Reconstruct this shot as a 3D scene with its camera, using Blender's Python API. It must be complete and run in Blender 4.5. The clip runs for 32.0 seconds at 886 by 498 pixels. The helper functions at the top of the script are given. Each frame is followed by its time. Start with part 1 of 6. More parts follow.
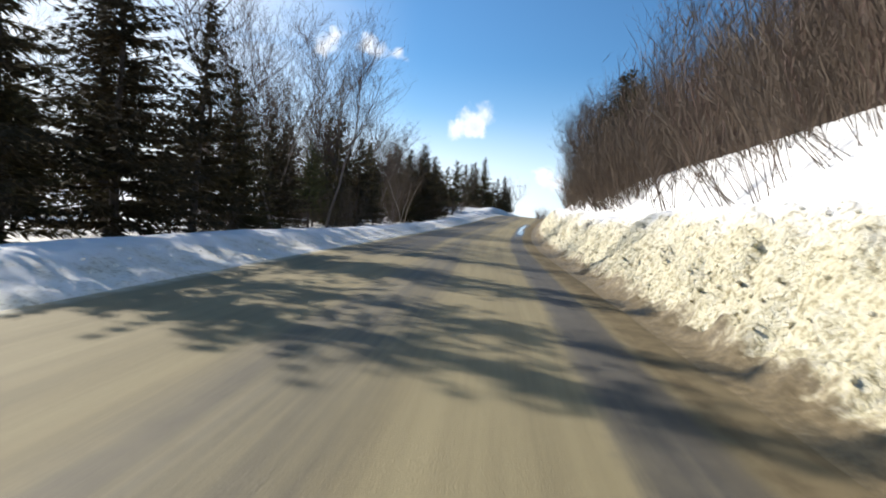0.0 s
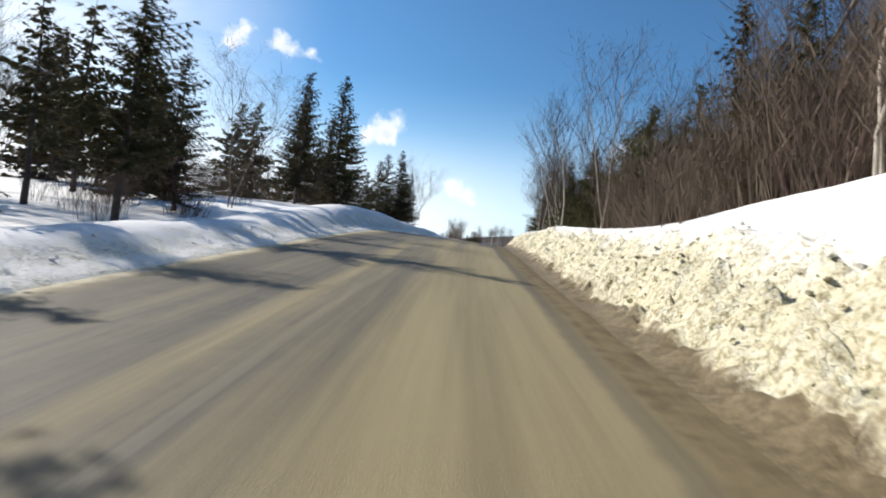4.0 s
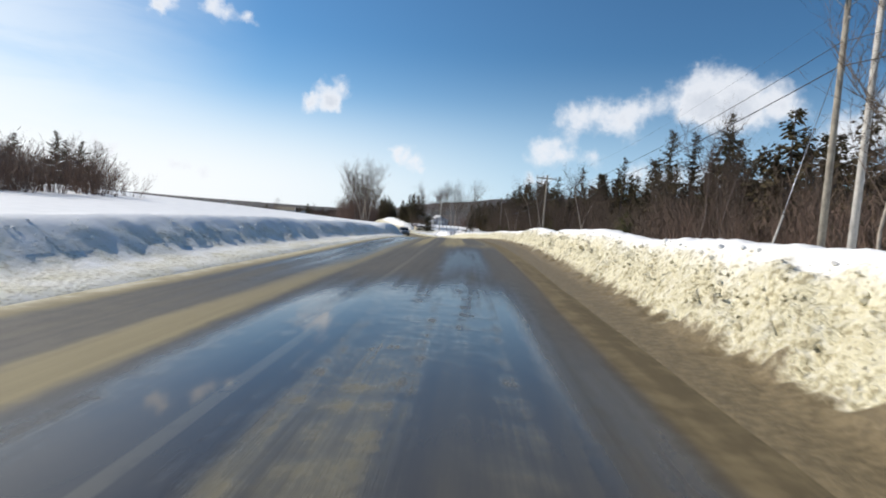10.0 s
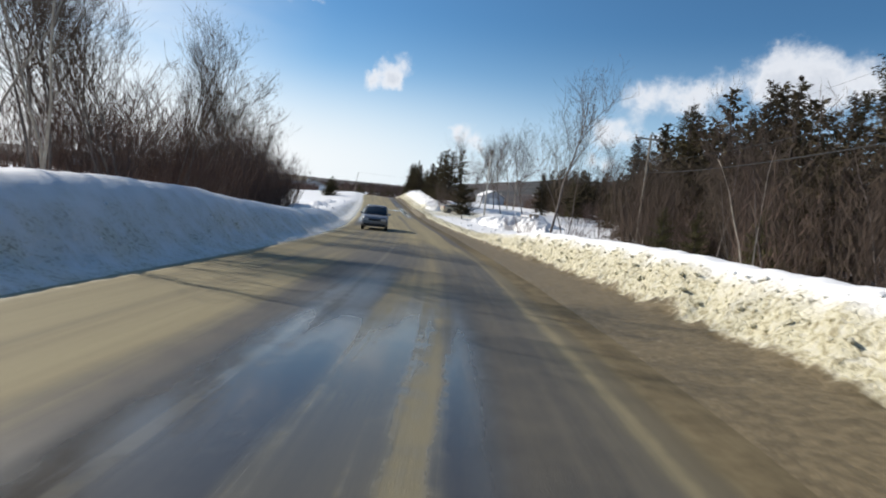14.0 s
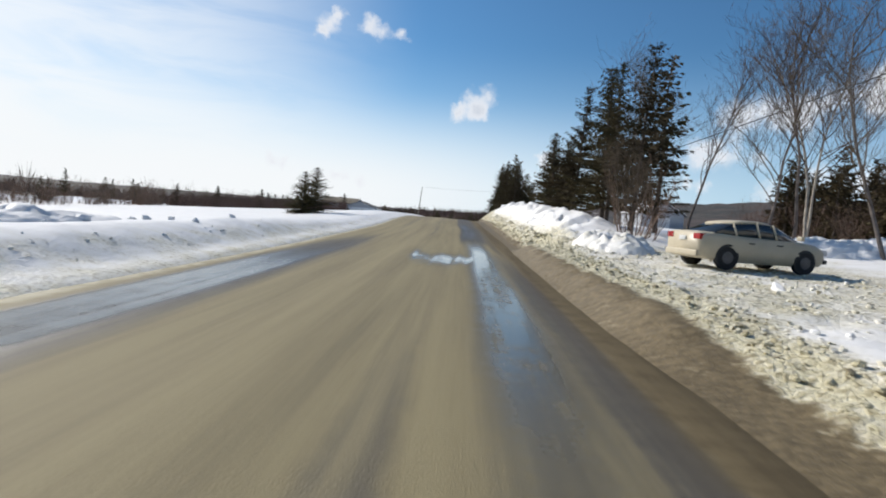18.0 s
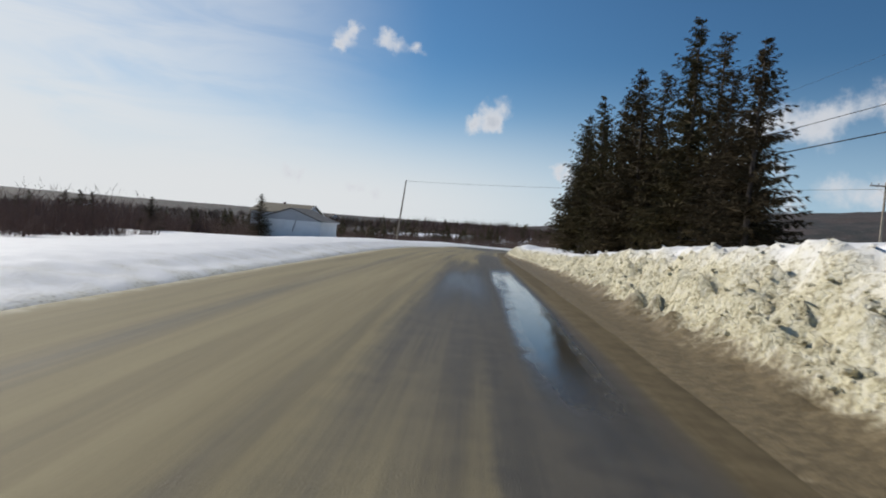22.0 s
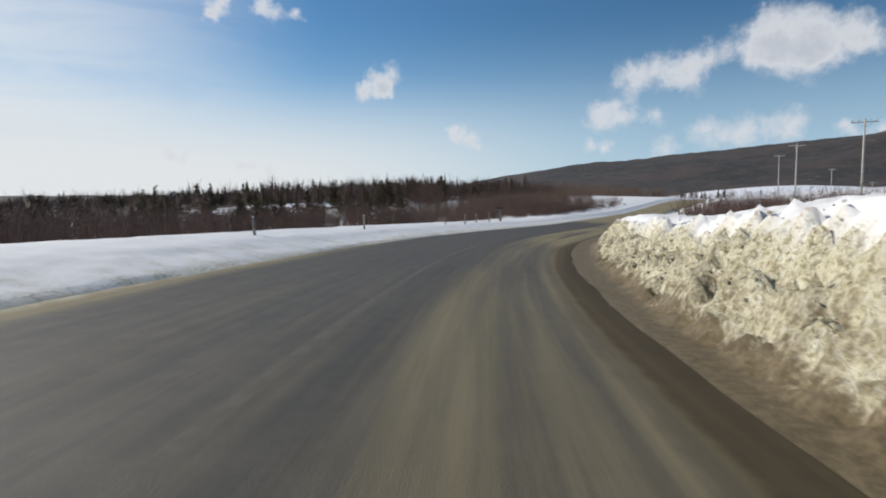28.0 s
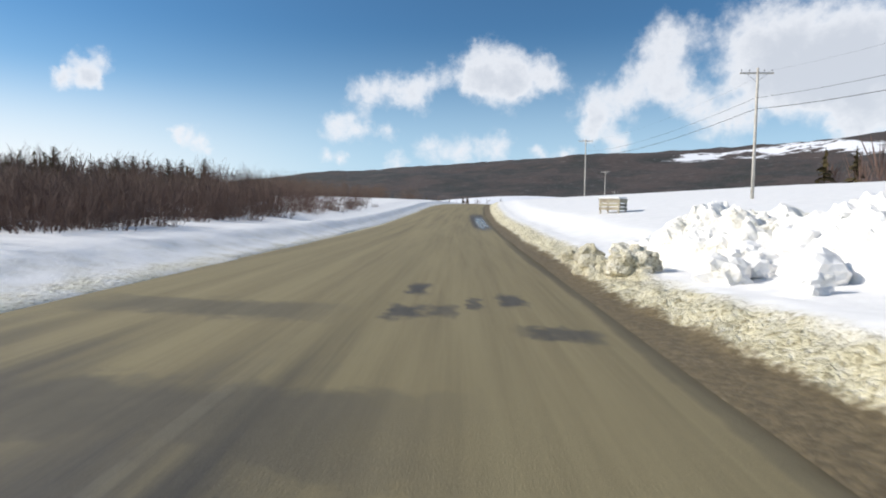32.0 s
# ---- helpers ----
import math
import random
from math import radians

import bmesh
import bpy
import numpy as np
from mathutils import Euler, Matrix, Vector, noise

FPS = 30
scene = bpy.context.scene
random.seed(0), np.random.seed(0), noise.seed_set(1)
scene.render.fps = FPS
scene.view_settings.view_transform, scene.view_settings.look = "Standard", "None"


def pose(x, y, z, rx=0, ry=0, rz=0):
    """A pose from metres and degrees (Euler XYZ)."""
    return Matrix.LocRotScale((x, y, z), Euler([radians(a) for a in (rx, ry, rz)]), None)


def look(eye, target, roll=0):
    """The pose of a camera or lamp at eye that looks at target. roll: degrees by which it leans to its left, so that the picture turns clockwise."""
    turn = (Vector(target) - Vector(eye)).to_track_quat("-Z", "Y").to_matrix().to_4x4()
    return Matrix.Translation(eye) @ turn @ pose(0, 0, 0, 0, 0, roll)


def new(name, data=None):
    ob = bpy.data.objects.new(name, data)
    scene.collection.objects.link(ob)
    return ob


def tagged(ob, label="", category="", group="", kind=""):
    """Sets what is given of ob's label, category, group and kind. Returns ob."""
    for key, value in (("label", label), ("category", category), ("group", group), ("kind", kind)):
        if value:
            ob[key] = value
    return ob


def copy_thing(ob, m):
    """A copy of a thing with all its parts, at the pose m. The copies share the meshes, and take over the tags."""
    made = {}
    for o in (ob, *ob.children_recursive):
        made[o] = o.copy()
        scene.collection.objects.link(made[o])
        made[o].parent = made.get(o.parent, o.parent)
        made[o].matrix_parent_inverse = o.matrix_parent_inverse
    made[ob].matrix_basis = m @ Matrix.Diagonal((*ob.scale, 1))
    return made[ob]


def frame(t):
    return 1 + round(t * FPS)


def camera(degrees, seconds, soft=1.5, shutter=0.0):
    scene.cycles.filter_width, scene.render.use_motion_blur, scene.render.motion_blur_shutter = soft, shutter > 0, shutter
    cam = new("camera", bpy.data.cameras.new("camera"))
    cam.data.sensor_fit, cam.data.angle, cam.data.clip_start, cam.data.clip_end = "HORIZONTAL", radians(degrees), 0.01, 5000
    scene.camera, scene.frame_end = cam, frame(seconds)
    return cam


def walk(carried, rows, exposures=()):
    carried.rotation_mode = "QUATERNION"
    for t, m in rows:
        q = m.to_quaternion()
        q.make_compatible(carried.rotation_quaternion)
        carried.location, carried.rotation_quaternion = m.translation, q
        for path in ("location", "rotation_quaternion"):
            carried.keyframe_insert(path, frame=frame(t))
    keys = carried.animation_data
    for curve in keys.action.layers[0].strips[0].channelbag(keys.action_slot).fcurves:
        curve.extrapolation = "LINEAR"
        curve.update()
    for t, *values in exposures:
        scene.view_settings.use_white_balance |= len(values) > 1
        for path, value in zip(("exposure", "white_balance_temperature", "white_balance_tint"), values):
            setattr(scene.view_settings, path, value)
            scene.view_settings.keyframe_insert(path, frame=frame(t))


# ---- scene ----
# the drive: seconds, place, yaw, pitch, roll
cam = camera(74.03, 32.0, soft=1.9, shutter=0.08)
ROWS = (
    (0.0, 0.00, 0.00, -0.00, 0.00, -1.62, -4.11),
    (0.5, 0.65, 10.11, 0.32, -1.24, -1.71, -4.14),
    (1.0, 1.51, 20.19, 0.64, -2.52, -1.66, -4.13),
    (1.5, 2.49, 30.20, 0.98, -3.63, -1.57, -3.68),
    (2.0, 3.61, 40.00, 1.35, -5.20, -1.00, -4.51),
    (2.5, 4.85, 49.39, 1.78, -6.43, -0.53, -6.62),
    (3.0, 6.26, 58.58, 2.26, -7.69, -0.53, -6.65),
    (3.5, 7.90, 67.41, 2.81, -8.73, -0.58, -7.27),
    (4.0, 9.58, 76.31, 3.42, -9.08, -0.01, -6.67),
    (4.5, 11.33, 85.29, 4.06, -9.23, 0.38, -5.65),
    (5.0, 13.13, 94.41, 4.66, -9.45, 0.26, -4.55),
    (5.5, 15.03, 103.69, 5.17, -9.84, -0.44, -3.35),
    (6.0, 17.05, 113.18, 5.53, -10.36, -1.72, -1.86),
    (6.5, 19.20, 122.63, 5.74, -11.18, -2.22, -1.82),
    (7.0, 21.43, 131.89, 5.86, -12.21, -2.03, -2.32),
    (7.5, 23.81, 141.05, 6.00, -12.70, -2.12, -3.05),
    (8.0, 26.26, 150.27, 6.10, -13.16, -2.40, -3.08),
    (8.5, 28.82, 159.47, 6.20, -13.64, -2.39, -3.38),
    (9.0, 31.46, 168.69, 6.28, -13.80, -2.63, -3.74),
    (9.5, 34.11, 177.94, 6.38, -13.92, -2.73, -4.28),
    (10.0, 36.77, 187.39, 6.49, -13.95, -2.74, -4.72),
    (10.5, 39.50, 196.85, 6.60, -14.09, -2.83, -4.98),
    (11.0, 42.19, 206.39, 6.68, -14.08, -2.89, -5.34),
    (11.5, 44.91, 215.93, 6.69, -13.93, -3.30, -5.50),
    (12.0, 47.73, 225.47, 6.68, -13.57, -3.64, -6.20),
    (12.5, 50.42, 234.89, 6.60, -12.94, -4.08, -6.16),
    (13.0, 52.82, 244.13, 6.45, -11.61, -4.59, -6.02),
    (13.5, 54.89, 253.28, 6.21, -10.05, -5.02, -6.46),
    (14.0, 56.75, 262.53, 5.88, -8.31, -5.26, -6.21),
    (14.5, 58.38, 271.71, 5.52, -6.59, -4.87, -5.74),
    (15.0, 59.64, 280.97, 5.17, -4.91, -4.80, -4.97),
    (15.5, 60.63, 290.30, 4.83, -3.47, -4.63, -4.33),
    (16.0, 61.40, 299.68, 4.53, -2.39, -4.24, -4.02),
    (16.5, 62.00, 309.11, 4.29, -1.52, -3.74, -4.13),
    (17.0, 62.42, 318.59, 4.13, -0.34, -3.54, -4.66),
    (17.5, 62.74, 328.08, 4.03, 0.29, -3.42, -5.13),
    (18.0, 63.01, 337.52, 3.99, 0.14, -3.24, -4.72),
    (18.5, 63.32, 346.80, 4.00, -0.05, -2.79, -3.94),
    (19.0, 63.60, 356.07, 4.08, 0.28, -2.70, -4.28),
    (19.5, 63.78, 365.19, 4.21, 0.35, -2.34, -3.94),
    (20.0, 63.97, 374.20, 4.39, 0.17, -1.76, -3.98),
    (20.5, 64.15, 383.15, 4.61, 0.10, -1.73, -3.91),
    (21.0, 64.31, 392.11, 4.84, 0.46, -1.64, -3.77),
    (21.5, 64.41, 401.11, 5.04, 1.18, -2.17, -3.94),
    (22.0, 64.45, 410.21, 5.19, 1.61, -2.22, -4.62),
    (22.5, 64.57, 419.36, 5.24, 1.15, -2.75, -4.32),
    (23.0, 64.80, 428.55, 5.19, 0.18, -3.10, -4.23),
    (23.5, 65.16, 437.77, 5.06, -0.77, -3.37, -3.20),
    (24.0, 65.66, 447.05, 4.85, -1.52, -3.77, -2.42),
    (24.5, 66.20, 456.38, 4.59, -1.55, -3.92, -1.64),
    (25.0, 66.77, 465.82, 4.31, -1.20, -3.96, -1.82),
    (25.5, 67.30, 475.21, 4.05, -1.05, -4.16, -1.67),
    (26.0, 67.85, 484.57, 3.79, -1.40, -4.41, -1.70),
    (26.5, 68.48, 493.88, 3.53, -2.02, -4.58, -1.45),
    (27.0, 69.24, 503.14, 3.26, -2.96, -4.67, -0.80),
    (27.5, 70.23, 512.32, 2.99, -4.64, -4.78, 0.09),
    (28.0, 71.59, 521.39, 2.71, -7.98, -5.07, 0.58),
    (28.5, 73.43, 530.31, 2.42, -11.16, -5.17, 0.55),
    (29.0, 75.80, 539.08, 2.12, -15.22, -4.98, 0.38),
    (29.5, 78.67, 547.65, 1.83, -19.32, -4.80, 0.62),
    (30.0, 82.07, 555.94, 1.54, -23.35, -4.77, -0.30),
    (30.5, 86.00, 563.86, 1.26, -27.51, -4.70, -0.50),
    (31.0, 90.41, 571.42, 1.02, -30.34, -4.62, -0.43),
    (31.5, 95.12, 578.71, 0.85, -32.03, -4.38, -0.02),
    (32.0, 99.98, 585.76, 0.74, -33.07, -4.21, -0.48),
)
walk(cam, [(t, pose(x, y, z, 90 + pi, ro, ya)) for t, x, y, z, ya, pi, ro in ROWS],
     exposures=((0, 0.42, 6250, 10), (3, 0.34, 6250, 10), (5.5, 0.46, 6250, 10), (7, 0.60, 6250, 10), (8.6, 0.46, 6250, 10), (9, 0.36, 6250, 10), (10, 0.02, 6250, 10), (12, -0.10, 6250, 10), (14, -0.02, 6250, 10), (17, -0.05, 6250, 10), (20, -0.15, 6250, 10), (22, -0.40, 6250, 10), (25, -0.28, 6250, 10), (28, -0.34, 6250, 10), (30, -0.16, 6250, 10), (32, 0.02, 6250, 10)))
# ---- end of path
# ---- light: low winter sun ahead and to one side, clear sky with scattered cumulus
SUN_AZ, SUN_EL = -58.0, 32.0          # degrees clockwise from +y, and above the horizon


def bearing(az, el):
    a, e = radians(az), radians(el)
    return Vector((math.sin(a) * math.cos(e), math.cos(a) * math.cos(e), math.sin(e)))


sun = new("sun", bpy.data.lights.new("sun", "SUN"))
sun.data.energy, sun.data.angle, sun.data.color = 5.0, radians(0.6), (1.0, 0.92, 0.81)
sun.matrix_world = look((0, 0, 300), Vector((0, 0, 300)) - bearing(SUN_AZ, SUN_EL) * 10)


class Nodes:
    """A short way to write node trees."""

    def __init__(self, tree):
        self.tree, self.n, self.l = tree, tree.nodes, tree.links

    def add(self, kind, out=0, ins=None, **props):
        node = self.n.new(kind)
        for k, v in props.items():
            setattr(node, k, v)
        for k, v in (ins or {}).items():
            self.put(node.inputs[k], v)
        return node.outputs[out]

    def put(self, socket, v):
        if isinstance(v, bpy.types.NodeSocket):
            self.l.new(v, socket)
        elif isinstance(v, (tuple, list)) and len(v) == 3 and socket.type == "RGBA":
            socket.default_value = (*v, 1)
        else:
            socket.default_value = v

    def math(self, op, a, b=0.0, c=0.0, clamp=False):
        return self.add("ShaderNodeMath", 0, {0: a, 1: b, 2: c}, operation=op, use_clamp=clamp)

    def ramp(self, v, lo, hi, a=0.0, b=1.0):
        return self.add("ShaderNodeMapRange", 0, {"Value": v, "From Min": lo, "From Max": hi, "To Min": a, "To Max": b}, interpolation_type="SMOOTHSTEP")

    def mix(self, f, a, b):
        node = self.n.new("ShaderNodeMix")
        node.data_type = "RGBA"
        for i, v in ((0, f), (6, a), (7, b)):
            self.put(node.inputs[i], v)
        return node.outputs[2]

    def noise(self, vec, scale, detail=4.0, rough=0.55, dist=0.0, out=0):
        return self.add("ShaderNodeTexNoise", out, {"Vector": vec, "Scale": scale, "Detail": detail, "Roughness": rough, "Distortion": dist})


# clouds as rounded puffs: bearing, height, radius in degrees
MIDDLE_CLOUDS = ((25.2, 10.4, 2.1), (27.9, 11.0, 2.6), (30.3, 10.3, 2.0), (31.9, 11.8, 2.1), (35.4, 12.9, 2.6), (38.1, 13.1, 3.0), (40.8, 12.3, 2.9), (43.2, 11.7, 2.3), (39.2, 10.8, 2.5), (36.5, 11.1, 2.1), (22.6, 7.4, 1.9),
                 (24.7, 7.3, 2.0), (27.9, 6.9, 1.4), (21.8, 4.6, 1.2), (23.4, 4.6, 0.9), (31.7, 5.5, 2.1), (35.0, 5.2, 2.3), (38.2, 5.6, 2.1), (28.5, 4.0, 1.5), (42.5, 5.0, 1.3), (44.6, 4.9, 1.2))
RIGHT_CLOUDS = ((47.1, 8.9, 2.8), (50.1, 10.2, 2.9), (52.5, 12.3, 3.2), (53.6, 15.0, 3.0), (54.4, 10.2, 2.6), (47.2, 7.3, 2.0), (49.5, 6.0, 1.7), (56.8, 8.4, 2.4), (60.1, 13.9, 4.7), (63.9, 12.5, 5.2), (66.9, 13.0, 5.2),
                (61.1, 10.4, 3.9), (65.2, 9.4, 3.3), (68.5, 9.9, 4.7), (59.1, 7.3, 2.2), (68.1, 6.5, 2.3), (71.8, 11.0, 6.6), (75.4, 8.6, 6.1), (78.4, 10.0, 6.6), (74.0, 6.0, 3.3))
SMALL_CLOUDS = ((3.1, 11.6, 1.6), (1.6, 10.3, 1.7), (0.2, 9.9, 1.2), (2.7, 10.0, 1.1), (9.7, 6.0, 1.5), (11.1, 5.3, 1.0), (8.5, 6.3, 0.8), (-12.2, 16.4, 1.4), (-12.8, 15.5, 0.9), (-11.5, 17.6, 0.9),
                (-8.8, 17.0, 1.1), (-7.2, 16.5, 1.4), (-5.3, 16.4, 0.8), (-17.0, 4.0, 0.9), (-15.7, 3.9, 0.8), (-9.9, 2.8, 0.9), (-8.2, 2.6, 0.9), (-11.0, 2.9, 0.7))
REAR_CLOUDS = ((85, 11, 7), (95, 12, 6), (-75, 6, 4), (-82, 6, 5), (120, 12, 8), (131, 11, 7), (-140, 10, 8), (-128, 9, 6), (170, 14, 8))

world = bpy.data.worlds.new("sky")
scene.world, world.use_nodes = world, True
world.node_tree.nodes.clear()
w = Nodes(world.node_tree)
sky = w.add("ShaderNodeTexSky", 0, sky_type="NISHITA", sun_disc=False, sun_elevation=radians(SUN_EL), sun_rotation=radians(SUN_AZ), air_density=1.0, dust_density=0.4, ozone_density=5.5)
sky = w.mix(1.0, sky, w.add("ShaderNodeVectorMath", 0, {0: sky, 1: (0.74, 1.0, 1.04)}, operation="MULTIPLY"))
way = w.add("ShaderNodeTexCoord", "Generated")
sunward = w.add("ShaderNodeVectorMath", 1, {0: way, 1: tuple(bearing(SUN_AZ, 0))}, operation="DOT_PRODUCT")
sky = w.mix(w.ramp(sunward, 0.75, -0.35, 0.0, 0.16), sky, (0.0, 0.0, 0.0))
def pushed(vec, scale, amount):
    """A direction, pushed about by noise."""
    col = w.noise(vec, scale, 4.0, 0.6, 0.0, 1)
    off = w.add("ShaderNodeVectorMath", 0, {0: w.add("ShaderNodeVectorMath", 0, {0: col, 1: (0.5, 0.5, 0.5)}, operation="SUBTRACT"), 1: (amount, amount, amount)}, operation="MULTIPLY")
    return w.add("ShaderNodeVectorMath", 0, {0: vec, 1: off}, operation="ADD")


curl = pushed(pushed(way, 24.0, 0.045), 70.0, 0.009)
wob = w.noise(way, 38.0, 6.0, 0.6)
wisp = w.noise(way, 120.0, 4.0, 0.65)
cloud = 0.0
for az, el, size in MIDDLE_CLOUDS + RIGHT_CLOUDS + SMALL_CLOUDS + REAR_CLOUDS:
    d = w.add("ShaderNodeVectorMath", 1, {0: curl, 1: tuple(bearing(az, el))}, operation="DISTANCE")
    cloud = w.math("ADD", cloud, w.add("ShaderNodeMapRange", 0, {"Value": d, "From Min": 0.0, "From Max": radians(size) * 1.12, "To Min": 1.0, "To Max": 0.0}))
ragged = w.math("ADD", w.math("MULTIPLY", w.math("SUBTRACT", wob, 0.5), 1.1), w.math("MULTIPLY", w.math("SUBTRACT", wisp, 0.5), 0.28))
mask = w.math("MULTIPLY", w.ramp(w.math("ADD", cloud, ragged), 0.15, 1.15), w.ramp(cloud, 0.02, 0.34))
thick = w.ramp(w.math("ADD", cloud, w.math("MULTIPLY", ragged, 1.2)), 0.75, 2.0)
shade = w.mix(thick, (8.6, 8.6, 8.7), (6.4, 6.6, 7.0))
glow = w.add("ShaderNodeVectorMath", 1, {0: way, 1: tuple(bearing(SUN_AZ + 6, 9))}, operation="DOT_PRODUCT")
streak = w.noise(w.add("ShaderNodeMapping", 0, {"Vector": way, "Scale": (2.0, 2.0, 9.0)}), 2.2, 5.0, 0.55, 0.6)
veil = w.math("MULTIPLY", w.ramp(glow, 0.66, 1.0), w.ramp(streak, 0.22, 0.62, 0.55, 1.0))
low = w.n.new("ShaderNodeSeparateXYZ")
w.put(low.inputs[0], way)
pale = w.mix(w.ramp(low.outputs[2], 0.29, -0.02, 0.0, 0.72), sky, (6.2, 8.1, 9.7))
hazy = w.mix(w.math("MULTIPLY", veil, 0.85), pale, (9.6, 9.6, 9.4))
haze = w.math("MULTIPLY", w.ramp(low.outputs[2], 0.21, 0.03), w.ramp(sunward, 0.02, 0.72, 0.05, 0.95))
hazy = w.mix(haze, hazy, (9.4, 9.4, 9.2))
out = w.add("ShaderNodeBackground", 0, {"Color": w.mix(w.math("MULTIPLY", mask, 0.92), hazy, shade), "Strength": 0.105})
w.l.new(out, w.n.new("ShaderNodeOutputWorld").inputs["Surface"])

# ---- materials


def material(name, base, rough=0.7, metal=0.0, spots=None, scale=6.0, bump=0.0, bump_scale=30.0, spread=0.12, spec=0.5, random_tint=0.0):
    """A surface with a base colour, a second colour in patches, grain and fine relief, in metres."""
    m = bpy.data.materials.new(name)
    m.use_nodes = True
    k = Nodes(m.node_tree)
    bsdf = m.node_tree.nodes["Principled BSDF"]
    pos = k.add("ShaderNodeTexCoord", "Object")
    big, grain = k.noise(pos, scale, 5.0), k.noise(pos, scale * 9, 3.0)
    col = k.mix(k.ramp(big, 0.38, 0.64), base, spots or tuple(c * (1 - spread * 2) for c in base))
    col = k.mix(k.math("MULTIPLY", grain, spread * 2.2), col, tuple(c * 0.45 for c in base))
    if random_tint:
        rnd = k.add("ShaderNodeObjectInfo", "Random")
        col = k.add("ShaderNodeHueSaturation", 0, {"Color": col, "Value": k.ramp(rnd, 0, 1, 1 - random_tint, 1 + random_tint), "Hue": k.ramp(rnd, 0, 1, 0.49, 0.515)})
    k.put(bsdf.inputs["Base Color"], col)
    k.put(bsdf.inputs["Roughness"], k.ramp(grain, 0.2, 0.8, max(0.03, rough - 0.1), min(1.0, rough + 0.1)))
    bsdf.inputs["Metallic"].default_value = metal
    bsdf.inputs["Specular IOR Level"].default_value = spec
    if bump:
        k.put(bsdf.inputs["Normal"], k.add("ShaderNodeBump", 0, {"Height": k.noise(pos, bump_scale, 4.0), "Strength": bump, "Distance": 0.05}))
    return m


BARK = material("conifer_bark", (0.09, 0.07, 0.055), 0.9, spots=(0.05, 0.04, 0.035), scale=3, bump=0.6)
NEEDLE = material("spruce_needles", (0.060, 0.047, 0.019), 0.8, spots=(0.082, 0.060, 0.026), scale=1.2, random_tint=0.25, spec=0.25)
PINE = material("pine_needles", (0.074, 0.074, 0.022), 0.75, spots=(0.100, 0.084, 0.032), scale=1.2, random_tint=0.2, spec=0.25)
TWIG = material("bare_twigs", (0.112, 0.076, 0.053), 0.85, spots=(0.080, 0.055, 0.040), scale=2, random_tint=0.2)
RED_TWIG = material("alder_twigs", (0.160, 0.098, 0.074), 0.85, spots=(0.112, 0.069, 0.052), scale=2, random_tint=0.25)
BIRCH = material("birch_bark", (0.42, 0.37, 0.30), 0.8, spots=(0.30, 0.25, 0.20), scale=2.2, bump=0.4)
GREYBARK = material("grey_bark", (0.20, 0.165, 0.14), 0.85, spots=(0.13, 0.105, 0.09), scale=3, bump=0.4)
POLE = material("weathered_pole_wood", (0.30, 0.26, 0.21), 0.85, spots=(0.20, 0.17, 0.14), scale=4, bump=0.5, random_tint=0.15)
CERAMIC = material("grey_porcelain", (0.35, 0.36, 0.38), 0.25)
WIRE = material("wire_rubber", (0.02, 0.02, 0.022), 0.6)
PALE_POLE = material("bleached_pole_wood", (0.56, 0.53, 0.47), 0.85, spots=(0.44, 0.41, 0.36), scale=4, bump=0.4)
STEEL = material("galvanised_steel", (0.45, 0.46, 0.47), 0.4, metal=0.9)


